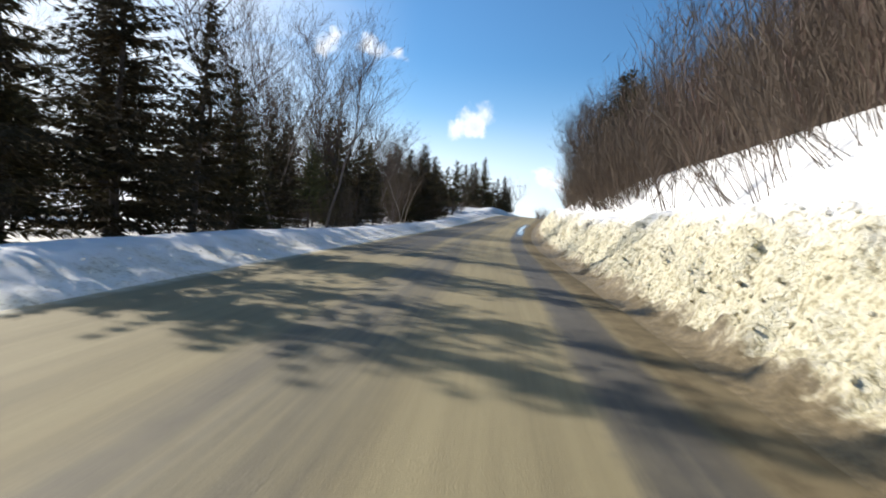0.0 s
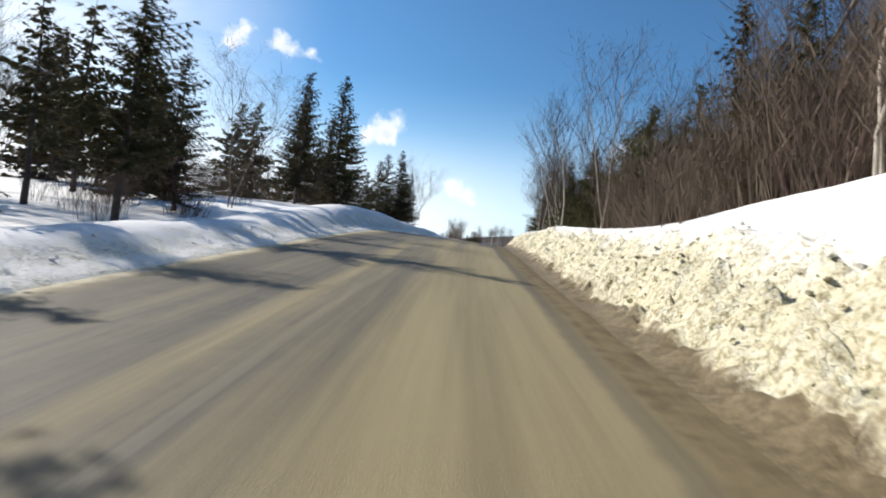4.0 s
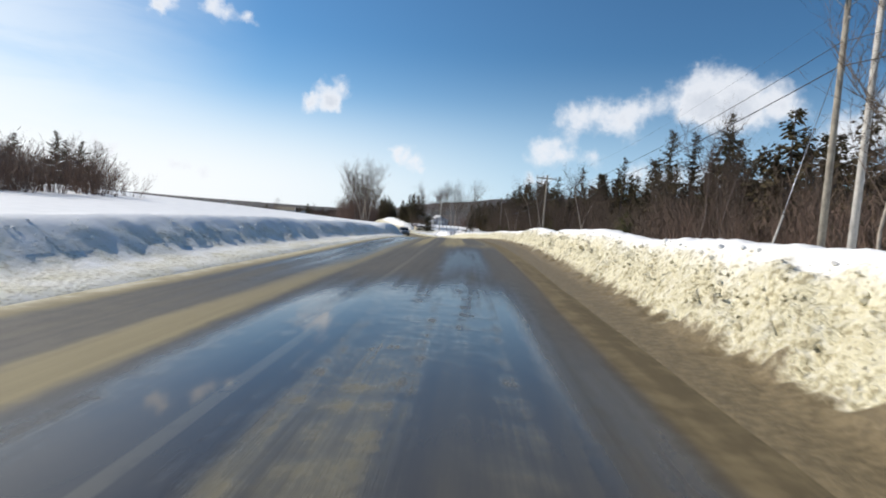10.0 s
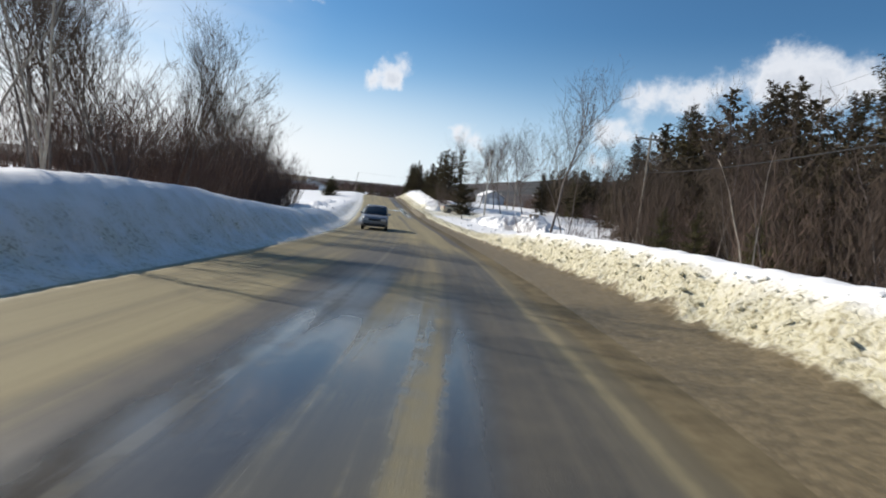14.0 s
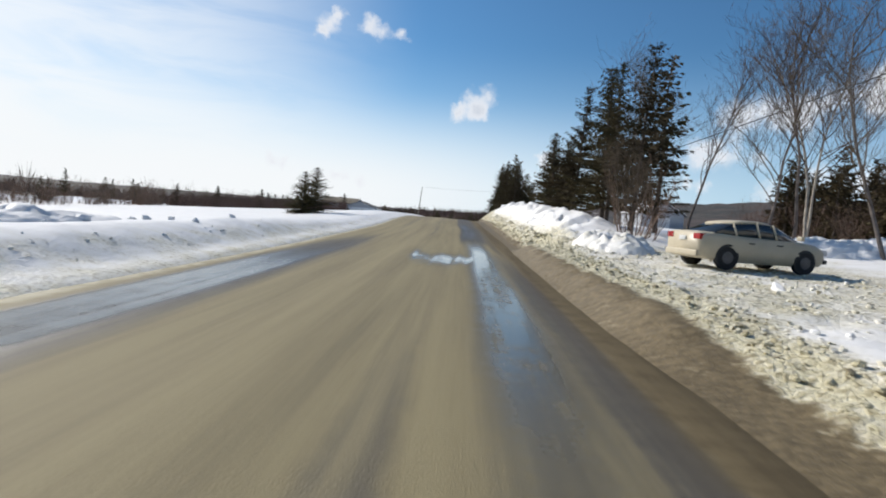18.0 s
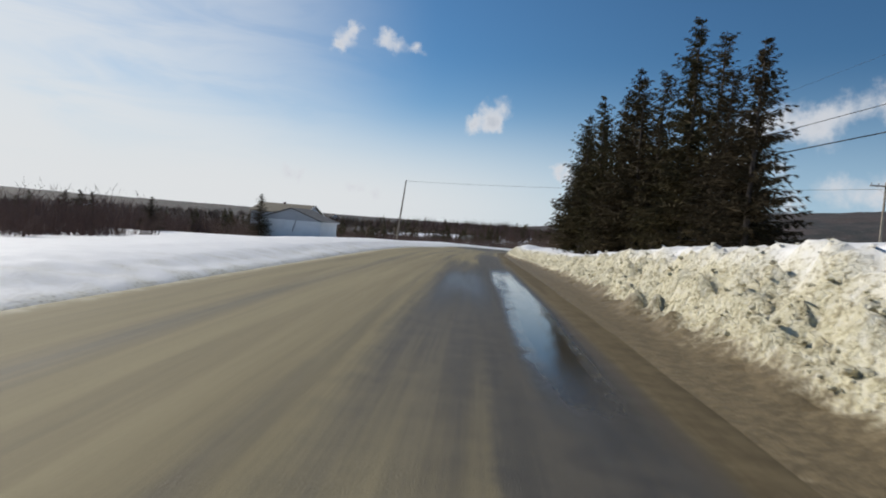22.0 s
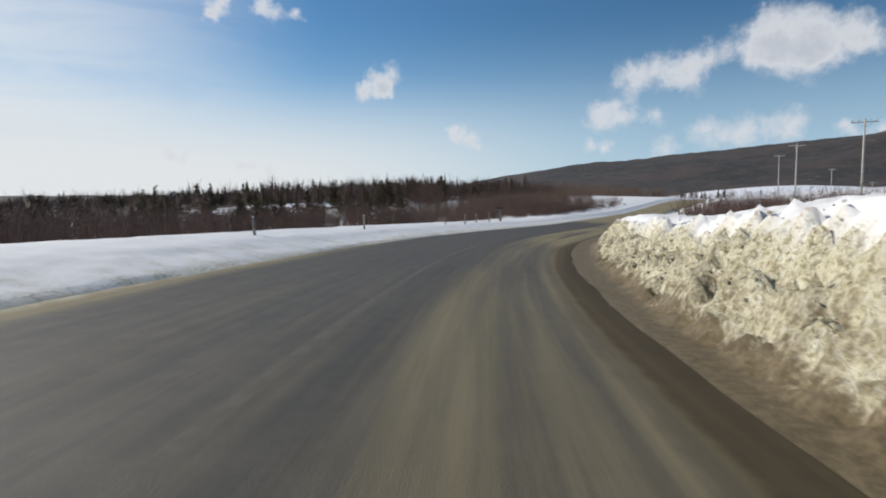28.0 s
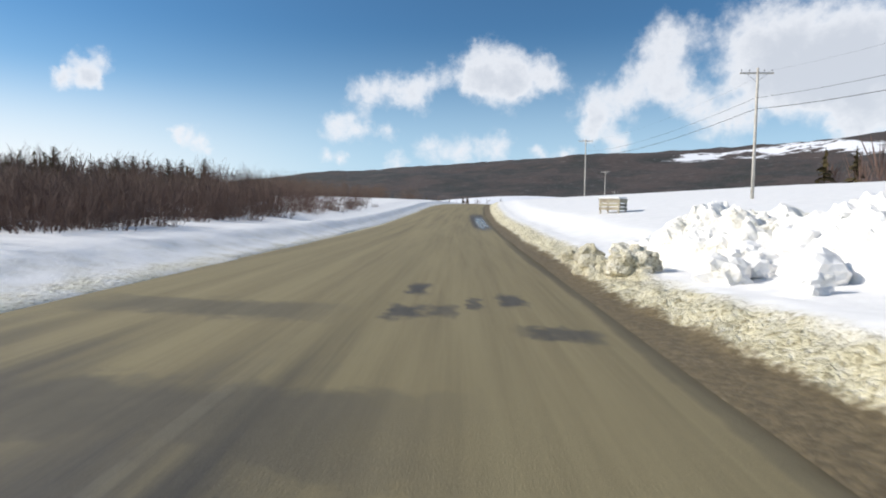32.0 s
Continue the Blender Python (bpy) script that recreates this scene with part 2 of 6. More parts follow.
def snow_material(name):
    """Old snow; attribute 'grime' says where sand and salt from the plough lie on it."""
    m = bpy.data.materials.new(name)
    m.use_nodes = True
    k = Nodes(m.node_tree)
    bsdf = m.node_tree.nodes["Principled BSDF"]
    pos = k.add("ShaderNodeTexCoord", "Object")
    grime = k.add("ShaderNodeAttribute", "Fac", attribute_name="grime")
    n1, n2, n3 = k.noise(pos, 1.3, 6.0), k.noise(pos, 7.0, 5.0, 0.65), k.noise(pos, 40.0, 3.0)
    n4 = k.noise(pos, 11.0, 4.0, 0.6, 0.4)
    amount = k.math("ADD", grime, k.math("MULTIPLY", k.math("SUBTRACT", n1, 0.5), 0.9))
    sandy = k.ramp(amount, 0.15, 1.0)
    col = k.mix(k.ramp(n1, 0.3, 0.7), (0.90, 0.885, 0.86), (0.83, 0.82, 0.80))
    col = k.mix(k.math("MULTIPLY", sandy, k.ramp(n4, 0.3, 0.6, 0.6, 0.95)), col, k.mix(k.ramp(n2, 0.35, 0.65), (0.73, 0.665, 0.425), (0.585, 0.52, 0.305)))
    # dark specks: brown dirt, and the shade of small pits put into the colour
    clods = k.math("MULTIPLY", k.ramp(n4, 0.53, 0.61), k.ramp(amount, 0.25, 0.70))
    col = k.mix(k.math("MULTIPLY", clods, 0.72), col, (0.30, 0.25, 0.15))
    gravel = k.ramp(k.math("ADD", grime, k.math("ADD", k.math("MULTIPLY", k.math("SUBTRACT", n2, 0.5), 0.8), k.math("MULTIPLY", k.math("SUBTRACT", n1, 0.5), 0.9))), 1.10, 1.60)
    col = k.mix(gravel, col, k.mix(k.ramp(n2, 0.35, 0.65), (0.200, 0.153, 0.083), (0.122, 0.093, 0.050)))
    k.put(bsdf.inputs["Base Color"], col)
    k.put(bsdf.inputs["Roughness"], k.ramp(n3, 0.3, 0.7, 0.5, 0.75))
    bsdf.inputs["Specular IOR Level"].default_value = 0.3
    hgt = k.math("ADD", k.math("MULTIPLY", n2, 0.6), k.math("ADD", k.math("MULTIPLY", n4, 0.6), k.math("MULTIPLY", n3, 0.2)))
    k.put(bsdf.inputs["Normal"], k.add("ShaderNodeBump", 0, {"Height": hgt, "Strength": k.math("MULTIPLY", k.ramp(grime, 0.15, 1.0, 0.14, 0.85), k.math("SUBTRACT", 1.0, k.math("MULTIPLY", gravel, 0.72))), "Distance": 0.18}))
    return m


SNOW = snow_material("snow")


def road_material():
    """Winter asphalt: bands of sand between worn wheel tracks, melt water in them, a sandy shoulder."""
    m = bpy.data.materials.new("winter_asphalt")
    m.use_nodes = True
    k = Nodes(m.node_tree)
    bsdf = m.node_tree.nodes["Principled BSDF"]
    uv = k.add("ShaderNodeUVMap", 0, uv_map="road")
    sep = k.n.new("ShaderNodeSeparateXYZ")
    k.put(sep.inputs[0], uv)
    n, s = sep.outputs[0], sep.outputs[1]
    pos = k.add("ShaderNodeTexCoord", "Object")

    def streaks(across, along, scale, detail, rough, seed):
        """Noise drawn out along the road."""
        return k.noise(k.add("ShaderNodeCombineXYZ", 0, {0: k.math("MULTIPLY", n, across), 1: k.math("MULTIPLY", s, along), 2: seed}), scale, detail, rough)

    drawn = streaks(1.0, 0.030, 1.6, 6.0, 0.62, 0.0)
    broad = streaks(0.45, 0.022, 1.0, 4.0, 0.55, 3.0)
    hair = streaks(6.0, 0.16, 1.0, 4.0, 0.65, 7.0)
    sway = streaks(0.05, 0.06, 1.0, 3.0, 0.5, 11.0)
    grain, fine = k.noise(pos, 2.2, 6.0, 0.65), k.noise(pos, 70.0, 3.0)
    wob = k.math("ADD", n, k.math("ADD", k.math("MULTIPLY", k.math("SUBTRACT", sway, 0.5), 0.55), k.math("MULTIPLY", k.math("SUBTRACT", grain, 0.5), 0.22)))
    run = k.math("ADD", s, k.math("ADD", k.math("MULTIPLY", k.math("SUBTRACT", broad, 0.5), 16.0), k.math("MULTIPLY", k.math("SUBTRACT", grain, 0.5), 2.0)))

    def band(s0, s1, n0, n1, much, soft=0.16, ends=7.0):
        """A strip along the road between two stations and two offsets."""
        a = k.ramp(k.math("ABSOLUTE", k.math("SUBTRACT", wob, (n0 + n1) / 2)), (n1 - n0) / 2 + soft, (n1 - n0) / 2 - soft)
        b = k.ramp(k.math("ABSOLUTE", k.math("SUBTRACT", run, (s0 + s1) / 2)), (s1 - s0) / 2 + ends, (s1 - s0) / 2 - ends)
        return k.math("MULTIPLY", k.math("MULTIPLY", a, b), much)

    def strips(rows):
        total = 0.0
        for row in rows:
            total = k.math("MAXIMUM", total, band(*row))
        return total

    near_s = k.math("ADD", s, k.math("MULTIPLY", k.math("SUBTRACT", grain, 0.5), 1.6))
    near_n = k.math("ADD", n, k.math("MULTIPLY", k.math("SUBTRACT", grain, 0.5), 0.7))

    def lies(spots, soft):
        """Patches given as station, offset, half length, half width, strength."""
        total = 0.0
        for s0, n0, hl, hw, much in spots:
            d = k.math("MAXIMUM", k.math("DIVIDE", k.math("ABSOLUTE", k.math("SUBTRACT", near_s, s0)), hl), k.math("DIVIDE", k.math("ABSOLUTE", k.math("SUBTRACT", near_n, n0)), hw))
            total = k.math("MAXIMUM", total, k.ramp(d, 1.0 + soft, 1.0 - soft, 0.0, much))
        return total

    # where bare damp asphalt shows: stations, offsets, how much
    # the left-lane band from 20 to 112 also puts tree shade into the colour
    bare = strips(((-100, 105, -0.5, 0.9, 0.55, 0.4), (0, 70, 2.75, 3.6, 0.85), (20, 112, -3.8, -0.7, 0.7, 0.5), (105, 162, -3.3, 0.4, 0.9, 0.3), (105, 152, 1.3, 2.0, 0.45, 0.25), (118, 166, 2.5, 3.4, 0.9),
                   (152, 262, -1.25, 0.55, 1.0, 0.25), (150, 250, -3.6, -1.95, 0.9, 0.25), (160, 205, 1.25, 1.75, 0.75), (160, 206, 2.8, 3.9, 1.0), (198, 226, -1.3, 3.7, 0.95, 0.4), (226, 296, 1.85, 3.3, 0.9, 0.25), (250, 300, -1.0, 2.4, 0.9, 0.5),
                   (284, 312, -2.8, 0.3, 0.6, 0.4), (312, 352, 0.98, 1.48, 0.6), (300, 366, 3.15, 3.75, 0.8), (318, 372, -3.6, -1.9, 0.85, 0.4), (374, 472, 1.95, 3.4, 0.95), (376, 460, -2.2, -1.7, 0.35, 0.3), (376, 500, 0.1, 0.5, 0.35, 0.3), (418, 448, 0.6, 3.7, 0.85, 0.35),
                   (448, 506, 1.6, 3.0, 0.6, 0.3), (448, 510, -1.2, -0.5, 0.35, 0.3), (508, 574, -3.6, 1.3, 0.88, 0.5), (504, 566, 1.0, 3.3, 0.55, 0.4), (562, 605, -4.2, 1.0, 1.0, 0.45, 4.0), (572, 590, 2.3, 2.75, 0.7, 0.15, 3.0), (640, 668, 2.6, 4.0, 0.9, 0.3)))
    # stains round 610, and cast shadows painted as dark bars across the lanes
    stains_shadows = lies(((611.5, 1.1, 0.7, 0.14, 1.0), (609.1, 1.05, 0.55, 0.26, 1.0), (609.3, 1.58, 0.5, 0.2, 0.8), (610.2, 2.06, 0.5, 0.11, 0.9), (610.9, 2.75, 0.6, 0.2, 1.0), (608.3, 3.17, 0.35, 0.5, 0.9), (596.5, 2.2, 0.5, 1.5, 0.8), (594.2, 1.9, 0.3, 1.2, 0.7), (600.5, 0.6, 0.7, 1.8, 0.8), (604.5, -0.8, 0.8, 2.2, 0.8), (608.5, -1.6, 0.6, 1.6, 0.6),
                  (582.0, 2.2, 0.35, 0.9, 0.8), (579.0, 2.4, 0.4, 0.8, 0.8), (585.5, 2.0, 0.3, 0.8, 0.6)), 0.5)
    # sand lying across the bare stretches
    drifts = strips(((105, 160, 0.6, 1.25, 0.9), (112, 146, -1.3, -0.45, 0.85, 0.25), (228, 282, 0.68, 1.75, 0.95), (222, 262, -0.95, -0.3, 0.9), (158, 200, -1.95, -1.35, 0.85), (160, 196, 0.62, 1.2, 0.9), (272, 300, 1.2, 1.8, 0.5, 0.3)))
    thin = k.math("ADD", k.math("MULTIPLY", k.math("SUBTRACT", drawn, 0.5), 1.0), k.math("MULTIPLY", k.math("SUBTRACT", hair, 0.5), 0.25))
    bare = k.math("MULTIPLY", bare, k.math("SUBTRACT", 1.0, drifts))
    bare = k.math("ADD", bare, k.math("ADD", thin, k.math("MULTIPLY", k.math("SUBTRACT", broad, 0.5), 0.5)))
    bare = k.ramp(bare, 0.0, 0.95, 0.06, 1.0)
    bare = k.math("MAXIMUM", bare, stains_shadows)
    # where melt water stands
    wet = strips(((46, 74, 2.95, 3.6, 0.8), (118, 146, -1.3, 0.0, 0.75, 0.2), (122, 144, -2.9, -1.7, 0.7, 0.2), (124, 160, 2.75, 3.2, 0.9, 0.12), (152, 186, -3.5, -2.0, 0.75, 0.2), (158, 190, -1.0, 0.5, 0.6, 0.3), (162, 198, 3.0, 4.0, 0.85, 0.2), (190, 206, -1.0, 3.0, 1.0, 0.4, 4.0), (205, 246, -3.6, -1.4, 0.6, 0.4), (206, 222, 1.0, 2.6, 0.5, 0.3),
                  (255, 278, -0.4, 2.1, 0.95, 0.35, 4.0), (276, 284, -0.4, 0.8, 0.5, 0.3), (328, 362, -3.6, -2.3, 0.9, 0.25), (347, 372, 2.2, 3.1, 1.0, 0.3), (363, 366, 0.2, 2.4, 1.0, 0.15, 1.5), (378, 400, 2.1, 2.9, 0.35, 0.3), (424, 442, 2.5, 3.4, 1.0, 0.15, 4.0), (428, 438, 0.9, 2.2, 0.4, 0.4, 4.0), (640, 660, 3.0, 3.9, 0.7, 0.2)))
    wet = k.math("MULTIPLY", wet, k.ramp(k.math("ADD", drawn, k.math("MULTIPLY", grain, 0.4)), 0.50, 0.74, 0.4, 1.0))
    sand = k.mix(k.ramp(k.math("ADD", k.math("MULTIPLY", hair, 0.25), k.math("MULTIPLY", drawn, 0.75)), 0.34, 0.66), (0.325, 0.268, 0.136), (0.236, 0.190, 0.094))
    tar = k.mix(k.ramp(k.math("ADD", k.math("MULTIPLY", hair, 0.5), k.math("MULTIPLY", grain, 0.5)), 0.36, 0.64), (0.106, 0.091, 0.066), (0.068, 0.060, 0.047))
    col = k.mix(bare, sand, tar)
    # sandy shoulder beyond the worn lane, with a darker muddy seam
    lane = k.math("SUBTRACT", wob, k.math("SUBTRACT", k.ramp(s, 556.0, 572.0, 0.0, 0.62), k.math("MULTIPLY", k.ramp(s, 500.0, 512.0), k.ramp(s, 572.0, 556.0, 0.0, 0.15))))
    edge = k.ramp(lane, 3.45, 3.80)
    mud = k.mix(k.ramp(k.math("ADD", k.math("MULTIPLY", drawn, 0.5), k.math("MULTIPLY", grain, 0.5)), 0.40, 0.60), (0.225, 0.174, 0.094), (0.130, 0.099, 0.053))
    wallow = strips(((562, 660, 3.8, 5.2, 0.9, 0.2), (300, 372, 3.7, 5.2, 0.6, 0.4), (376, 440, 3.5, 4.7, 0.35, 0.4), (508, 566, 3.3, 4.8, 0.85, 0.3)))
    mud = k.mix(wallow, mud, k.mix(k.ramp(drawn, 0.4, 0.6), (0.112, 0.084, 0.046), (0.076, 0.058, 0.033)))
    seam = k.math("MULTIPLY", k.ramp(k.math("ABSOLUTE", k.math("SUBTRACT", lane, 3.5)), 0.22, 0.05), k.ramp(broad, 0.40, 0.60, 0.15, 0.8))
    col = k.mix(edge, col, mud)
    col = k.mix(seam, col, (0.085, 0.068, 0.044))
    wet = k.math("MULTIPLY", wet, k.math("SUBTRACT", 1.0, edge))
    col = k.mix(k.math("MULTIPLY", wet, 0.7), col, (0.060, 0.053, 0.044))
    # pale sand on the far verge
    slush = k.ramp(wob, -3.7, -4.1)
    col = k.mix(slush, col, k.mix(k.ramp(grain, 0.4, 0.6), (0.60, 0.54, 0.38), (0.42, 0.36, 0.22)))
    centre = k.math("MULTIPLY", k.ramp(k.math("ABSOLUTE", k.math("SUBTRACT", n, 0.03)), 0.085, 0.05), k.ramp(k.math("ADD", grain, broad), 0.80, 1.10))
    col = k.mix(k.math("MULTIPLY", centre, k.math("MULTIPLY", bare, 0.13)), col, (0.52, 0.47, 0.33))
    col = k.mix(k.math("MULTIPLY", fine, 0.3), col, (0.04, 0.037, 0.03))
    k.put(bsdf.inputs["Base Color"], col)
    k.put(bsdf.inputs["Specular IOR Level"], k.math("SUBTRACT", 0.5, k.math("MULTIPLY", edge, 0.35)))
    rough = k.math("SUBTRACT", 0.84, k.math("MULTIPLY", k.math("MULTIPLY", bare, k.math("SUBTRACT", 1.0, edge)), 0.14))
    k.put(bsdf.inputs["Roughness"], k.math("MAXIMUM", 0.05, k.math("SUBTRACT", rough, k.math("MULTIPLY", wet, 0.82))))
    rel = k.math("MULTIPLY", k.math("ADD", fine, k.math("ADD", grain, k.math("MULTIPLY", edge, grain))), k.math("SUBTRACT", 1.0, wet))
    k.put(bsdf.inputs["Normal"], k.add("ShaderNodeBump", 0, {"Height": rel, "Strength": 0.35, "Distance": 0.02}))
    return m


ASPHALT = road_material()


def forest_floor_material():
    """Far country: leafless brown woods broken by white fields."""
    m = bpy.data.materials.new("wooded_hillside")
    m.use_nodes = True
    k = Nodes(m.node_tree)
    bsdf = m.node_tree.nodes["Principled BSDF"]
    pos = k.add("ShaderNodeTexCoord", "Object")
    fields = k.add("ShaderNodeAttribute", "Fac", attribute_name="fields")
    a, b, c = k.noise(pos, 0.006, 4.0, 0.6), k.noise(pos, 0.022, 8.0, 0.75), k.noise(pos, 0.18, 4.0)
    wood = k.mix(k.ramp(k.math("ADD", k.math("MULTIPLY", a, 0.5), k.math("MULTIPLY", b, 0.5)), 0.43, 0.57), (0.064, 0.045, 0.037), (0.020, 0.022, 0.017))
    wood = k.mix(k.math("MULTIPLY", k.ramp(c, 0.5, 0.7), 0.5), wood, (0.13, 0.105, 0.095))
    thin = k.noise(k.add("ShaderNodeMapping", 0, {"Vector": pos, "Scale": (1.0, 1.0, 0.35)}), 0.05, 6.0, 0.7)
    wood = k.mix(k.ramp(thin, 0.56, 0.74, 0.0, 0.22), wood, (0.55, 0.55, 0.57))
    open_land = k.ramp(k.math("ADD", fields, k.math("ADD", k.math("MULTIPLY", k.math("SUBTRACT", a, 0.5), 1.4), k.math("MULTIPLY", k.math("SUBTRACT", b, 0.5), 0.6))), 0.45, 0.52)
    k.put(bsdf.inputs["Base Color"], k.mix(open_land, wood, (0.82, 0.83, 0.86)))
    bsdf.inputs["Roughness"].default_value = 0.9
    return m


HILL = forest_floor_material()

# ---- ground: road centre line (x, y, z), in order along the drive
LINE = np.array((
    (-11.0, -100.0, -4.4), (-7.0, -50.0, -3.2),
    (-1.80, 0.11, -1.50), (1.82, 40.22, -0.15), (7.82, 76.65, 1.92), (15.29, 113.57, 4.03), (24.53, 150.74, 4.60), (35.04, 187.88, 4.99), (46.00, 225.97, 5.18),
    (54.98, 262.86, 4.38), (59.61, 299.81, 3.03), (61.21, 337.58, 2.49), (62.17, 374.24, 2.89), (62.65, 410.23, 3.69), (63.86, 447.15, 3.35),
    (66.06, 484.68, 2.29), (67.45, 503.31, 1.76), (69.82, 521.70, 1.21), (74.07, 539.60, 0.62), (80.43, 556.68, 0.04), (88.88, 572.36, -0.48),
    (98.50, 586.78, -0.76), (120.5, 618.5, -0.75), (138.0, 643.0, -0.1), (155.0, 665.0, 0.85), (174.0, 686.5, 1.15), (202.0, 712.0, 0.2), (240.0, 742.0, -1.6), (290.0, 778.0, -3.0), (350.0, 815.0, -3.5)))


def smooth(x, a, b):
    x = np.clip((x - a) / (b - a), 0, 1)
    return x * x * (3 - 2 * x)


def catmull(p, per=24):
    q = np.vstack((2 * p[0] - p[1], p, 2 * p[-1] - p[-2]))
    u = np.linspace(0, 1, per, endpoint=False)[:, None]
    parts = []
    for i in range(1, len(q) - 2):
        a, b, c, d = q[i - 1], q[i], q[i + 1], q[i + 2]
        parts.append(0.5 * (2 * b + (c - a) * u + (2 * a - 5 * b + 4 * c - d) * u ** 2 + (3 * b - a - 3 * c + d) * u ** 3))
    return np.vstack((*parts, p[-1:]))


PTS = catmull(LINE)
RUN = np.concatenate(([0], np.cumsum(np.linalg.norm(np.diff(PTS[:, :2], axis=0), axis=1))))
RUN -= RUN[48]                                     # station 0 where the drive begins
S_MIN, S_MAX = float(RUN[0]), float(RUN[-1])
TAN = np.gradient(PTS[:, :2], axis=0)
TAN /= np.linalg.norm(TAN, axis=1)[:, None]


def along(s):
    """Place, unit tangent (x, y) of the centre line at station s (arrays)."""
    s = np.asarray(s, float)
    p = np.stack([np.interp(s, RUN, PTS[:, i]) for i in range(3)], -1)
    t = np.stack([np.interp(s, RUN, TAN[:, i]) for i in range(2)], -1)
    return p, t / np.linalg.norm(t, axis=-1, keepdims=True)


# banking of the carriageway in its bends: station, fall to the right
CAMBER = np.array(((-100, 0.0), (20, 0.003), (40, -0.013), (59, -0.04), (77, -0.037), (96, -0.005), (115, 0.029), (134, 0.029), (153, 0.019), (172, 0.007), (192, -0.008), (212, -0.018), (231, -0.028), (251, -0.032), (269, -0.03),
                   (288, -0.014), (307, 0.0), (435, 0.004), (454, 0.028), (473, 0.041), (492, 0.046), (510, 0.060), (529, 0.078), (547, 0.079), (566, 0.072), (583, 0.067), (601, 0.060), (625, 0.030), (660, 0.0), (990, 0.0)))


def camber(s, n):
    """How far the banked road and its verges lie above the level profile."""
    e = np.interp(s, CAMBER[:, 0], CAMBER[:, 1])
    return -e * (np.clip(n, -8.0, 5.5) - 1.8) * np.where(n > 0, 1 - smooth(n, 5.5, 11.0), 1 - smooth(-n, 9.0, 24.0))


def verge(s):
    """Offset at which the snow begins along the left-hand lane."""
    return np.interp(s, (500, 535, 565, 600, 640), (4.05, 3.95, 3.35, 3.35, 4.05))


# plough banks: station, foot, height, width of the face, level of the land behind, its slope
RIGHT = np.array(((-100, 4.9, 2.0, 2.1, 4.0, 0.30), (10, 4.9, 2.0, 2.1, 4.2, 0.34), (40, 5.0, 1.9, 2.1, 3.8, 0.32), (56, 5.0, 1.8, 2.1, 3.2, 0.28), (72, 4.9, 1.9, 2.1, 4.1, 0.20), (84, 4.9, 1.8, 2.0, 3.6, 0.15), (97, 4.9, 1.6, 1.7, 2.2, 0.08), (110, 4.9, 1.5, 1.6, 1.3, 0.03), (140, 5.1, 1.45, 1.4, 1.0, 0.0), (165, 5.2, 1.45, 1.3, 1.0, 0.0),
                  (185, 5.4, 1.4, 1.2, 0.7, -0.01), (205, 5.5, 1.35, 1.2, 0.5, -0.02), (245, 5.8, 1.05, 1.0, -0.7, -0.02), (275, 6.3, 1.15, 0.95, -0.6, -0.01), (298, 6.0, 1.1, 1.0, -0.1, 0.0), (318, 5.6, 0.40, 1.2, 0.30, 0.01),
                  (346, 5.4, 0.30, 1.3, 0.35, 0.01), (362, 5.1, 0.25, 1.5, 0.40, 0.01), (369, 5.0, 0.7, 2.6, 0.9, 0.0), (376, 5.0, 1.55, 3.4, 1.1, 0.0), (392, 5.2, 1.95, 3.5, 1.0, 0.0), (412, 5.4, 2.15, 3.6, 0.9, 0.0), (422, 5.5, 1.75, 2.4, 0.9, 0.0), (432, 5.5, 1.5, 1.9, 0.8, 0.0),
                  (446, 5.6, 0.9, 1.3, 0.5, -0.01), (468, 5.2, 0.85, 1.4, 0.3, -0.02), (485, 4.9, 1.05, 1.5, 0.3, -0.02), (515, 4.9, 1.4, 1.9, 0.6, 0.0), (535, 5.2, 1.9, 2.2, 1.6, 0.03), (556, 5.5, 1.6, 1.8, 1.4, 0.03),
                  (575, 5.6, 1.1, 1.3, 0.8, 0.03), (592, 5.9, 0.95, 1.0, 0.7, 0.04), (604, 5.6, 0.6, 1.1, 0.5, 0.05), (612, 5.0, 0.20, 1.4, 0.35, 0.06), (640, 5.0, 0.3, 1.5, 0.9, 0.085), (700, 5.0, 0.5, 1.5, 0.8, 0.06), (990, 5.0, 0.5, 1.5, 0.5, 0.02)))
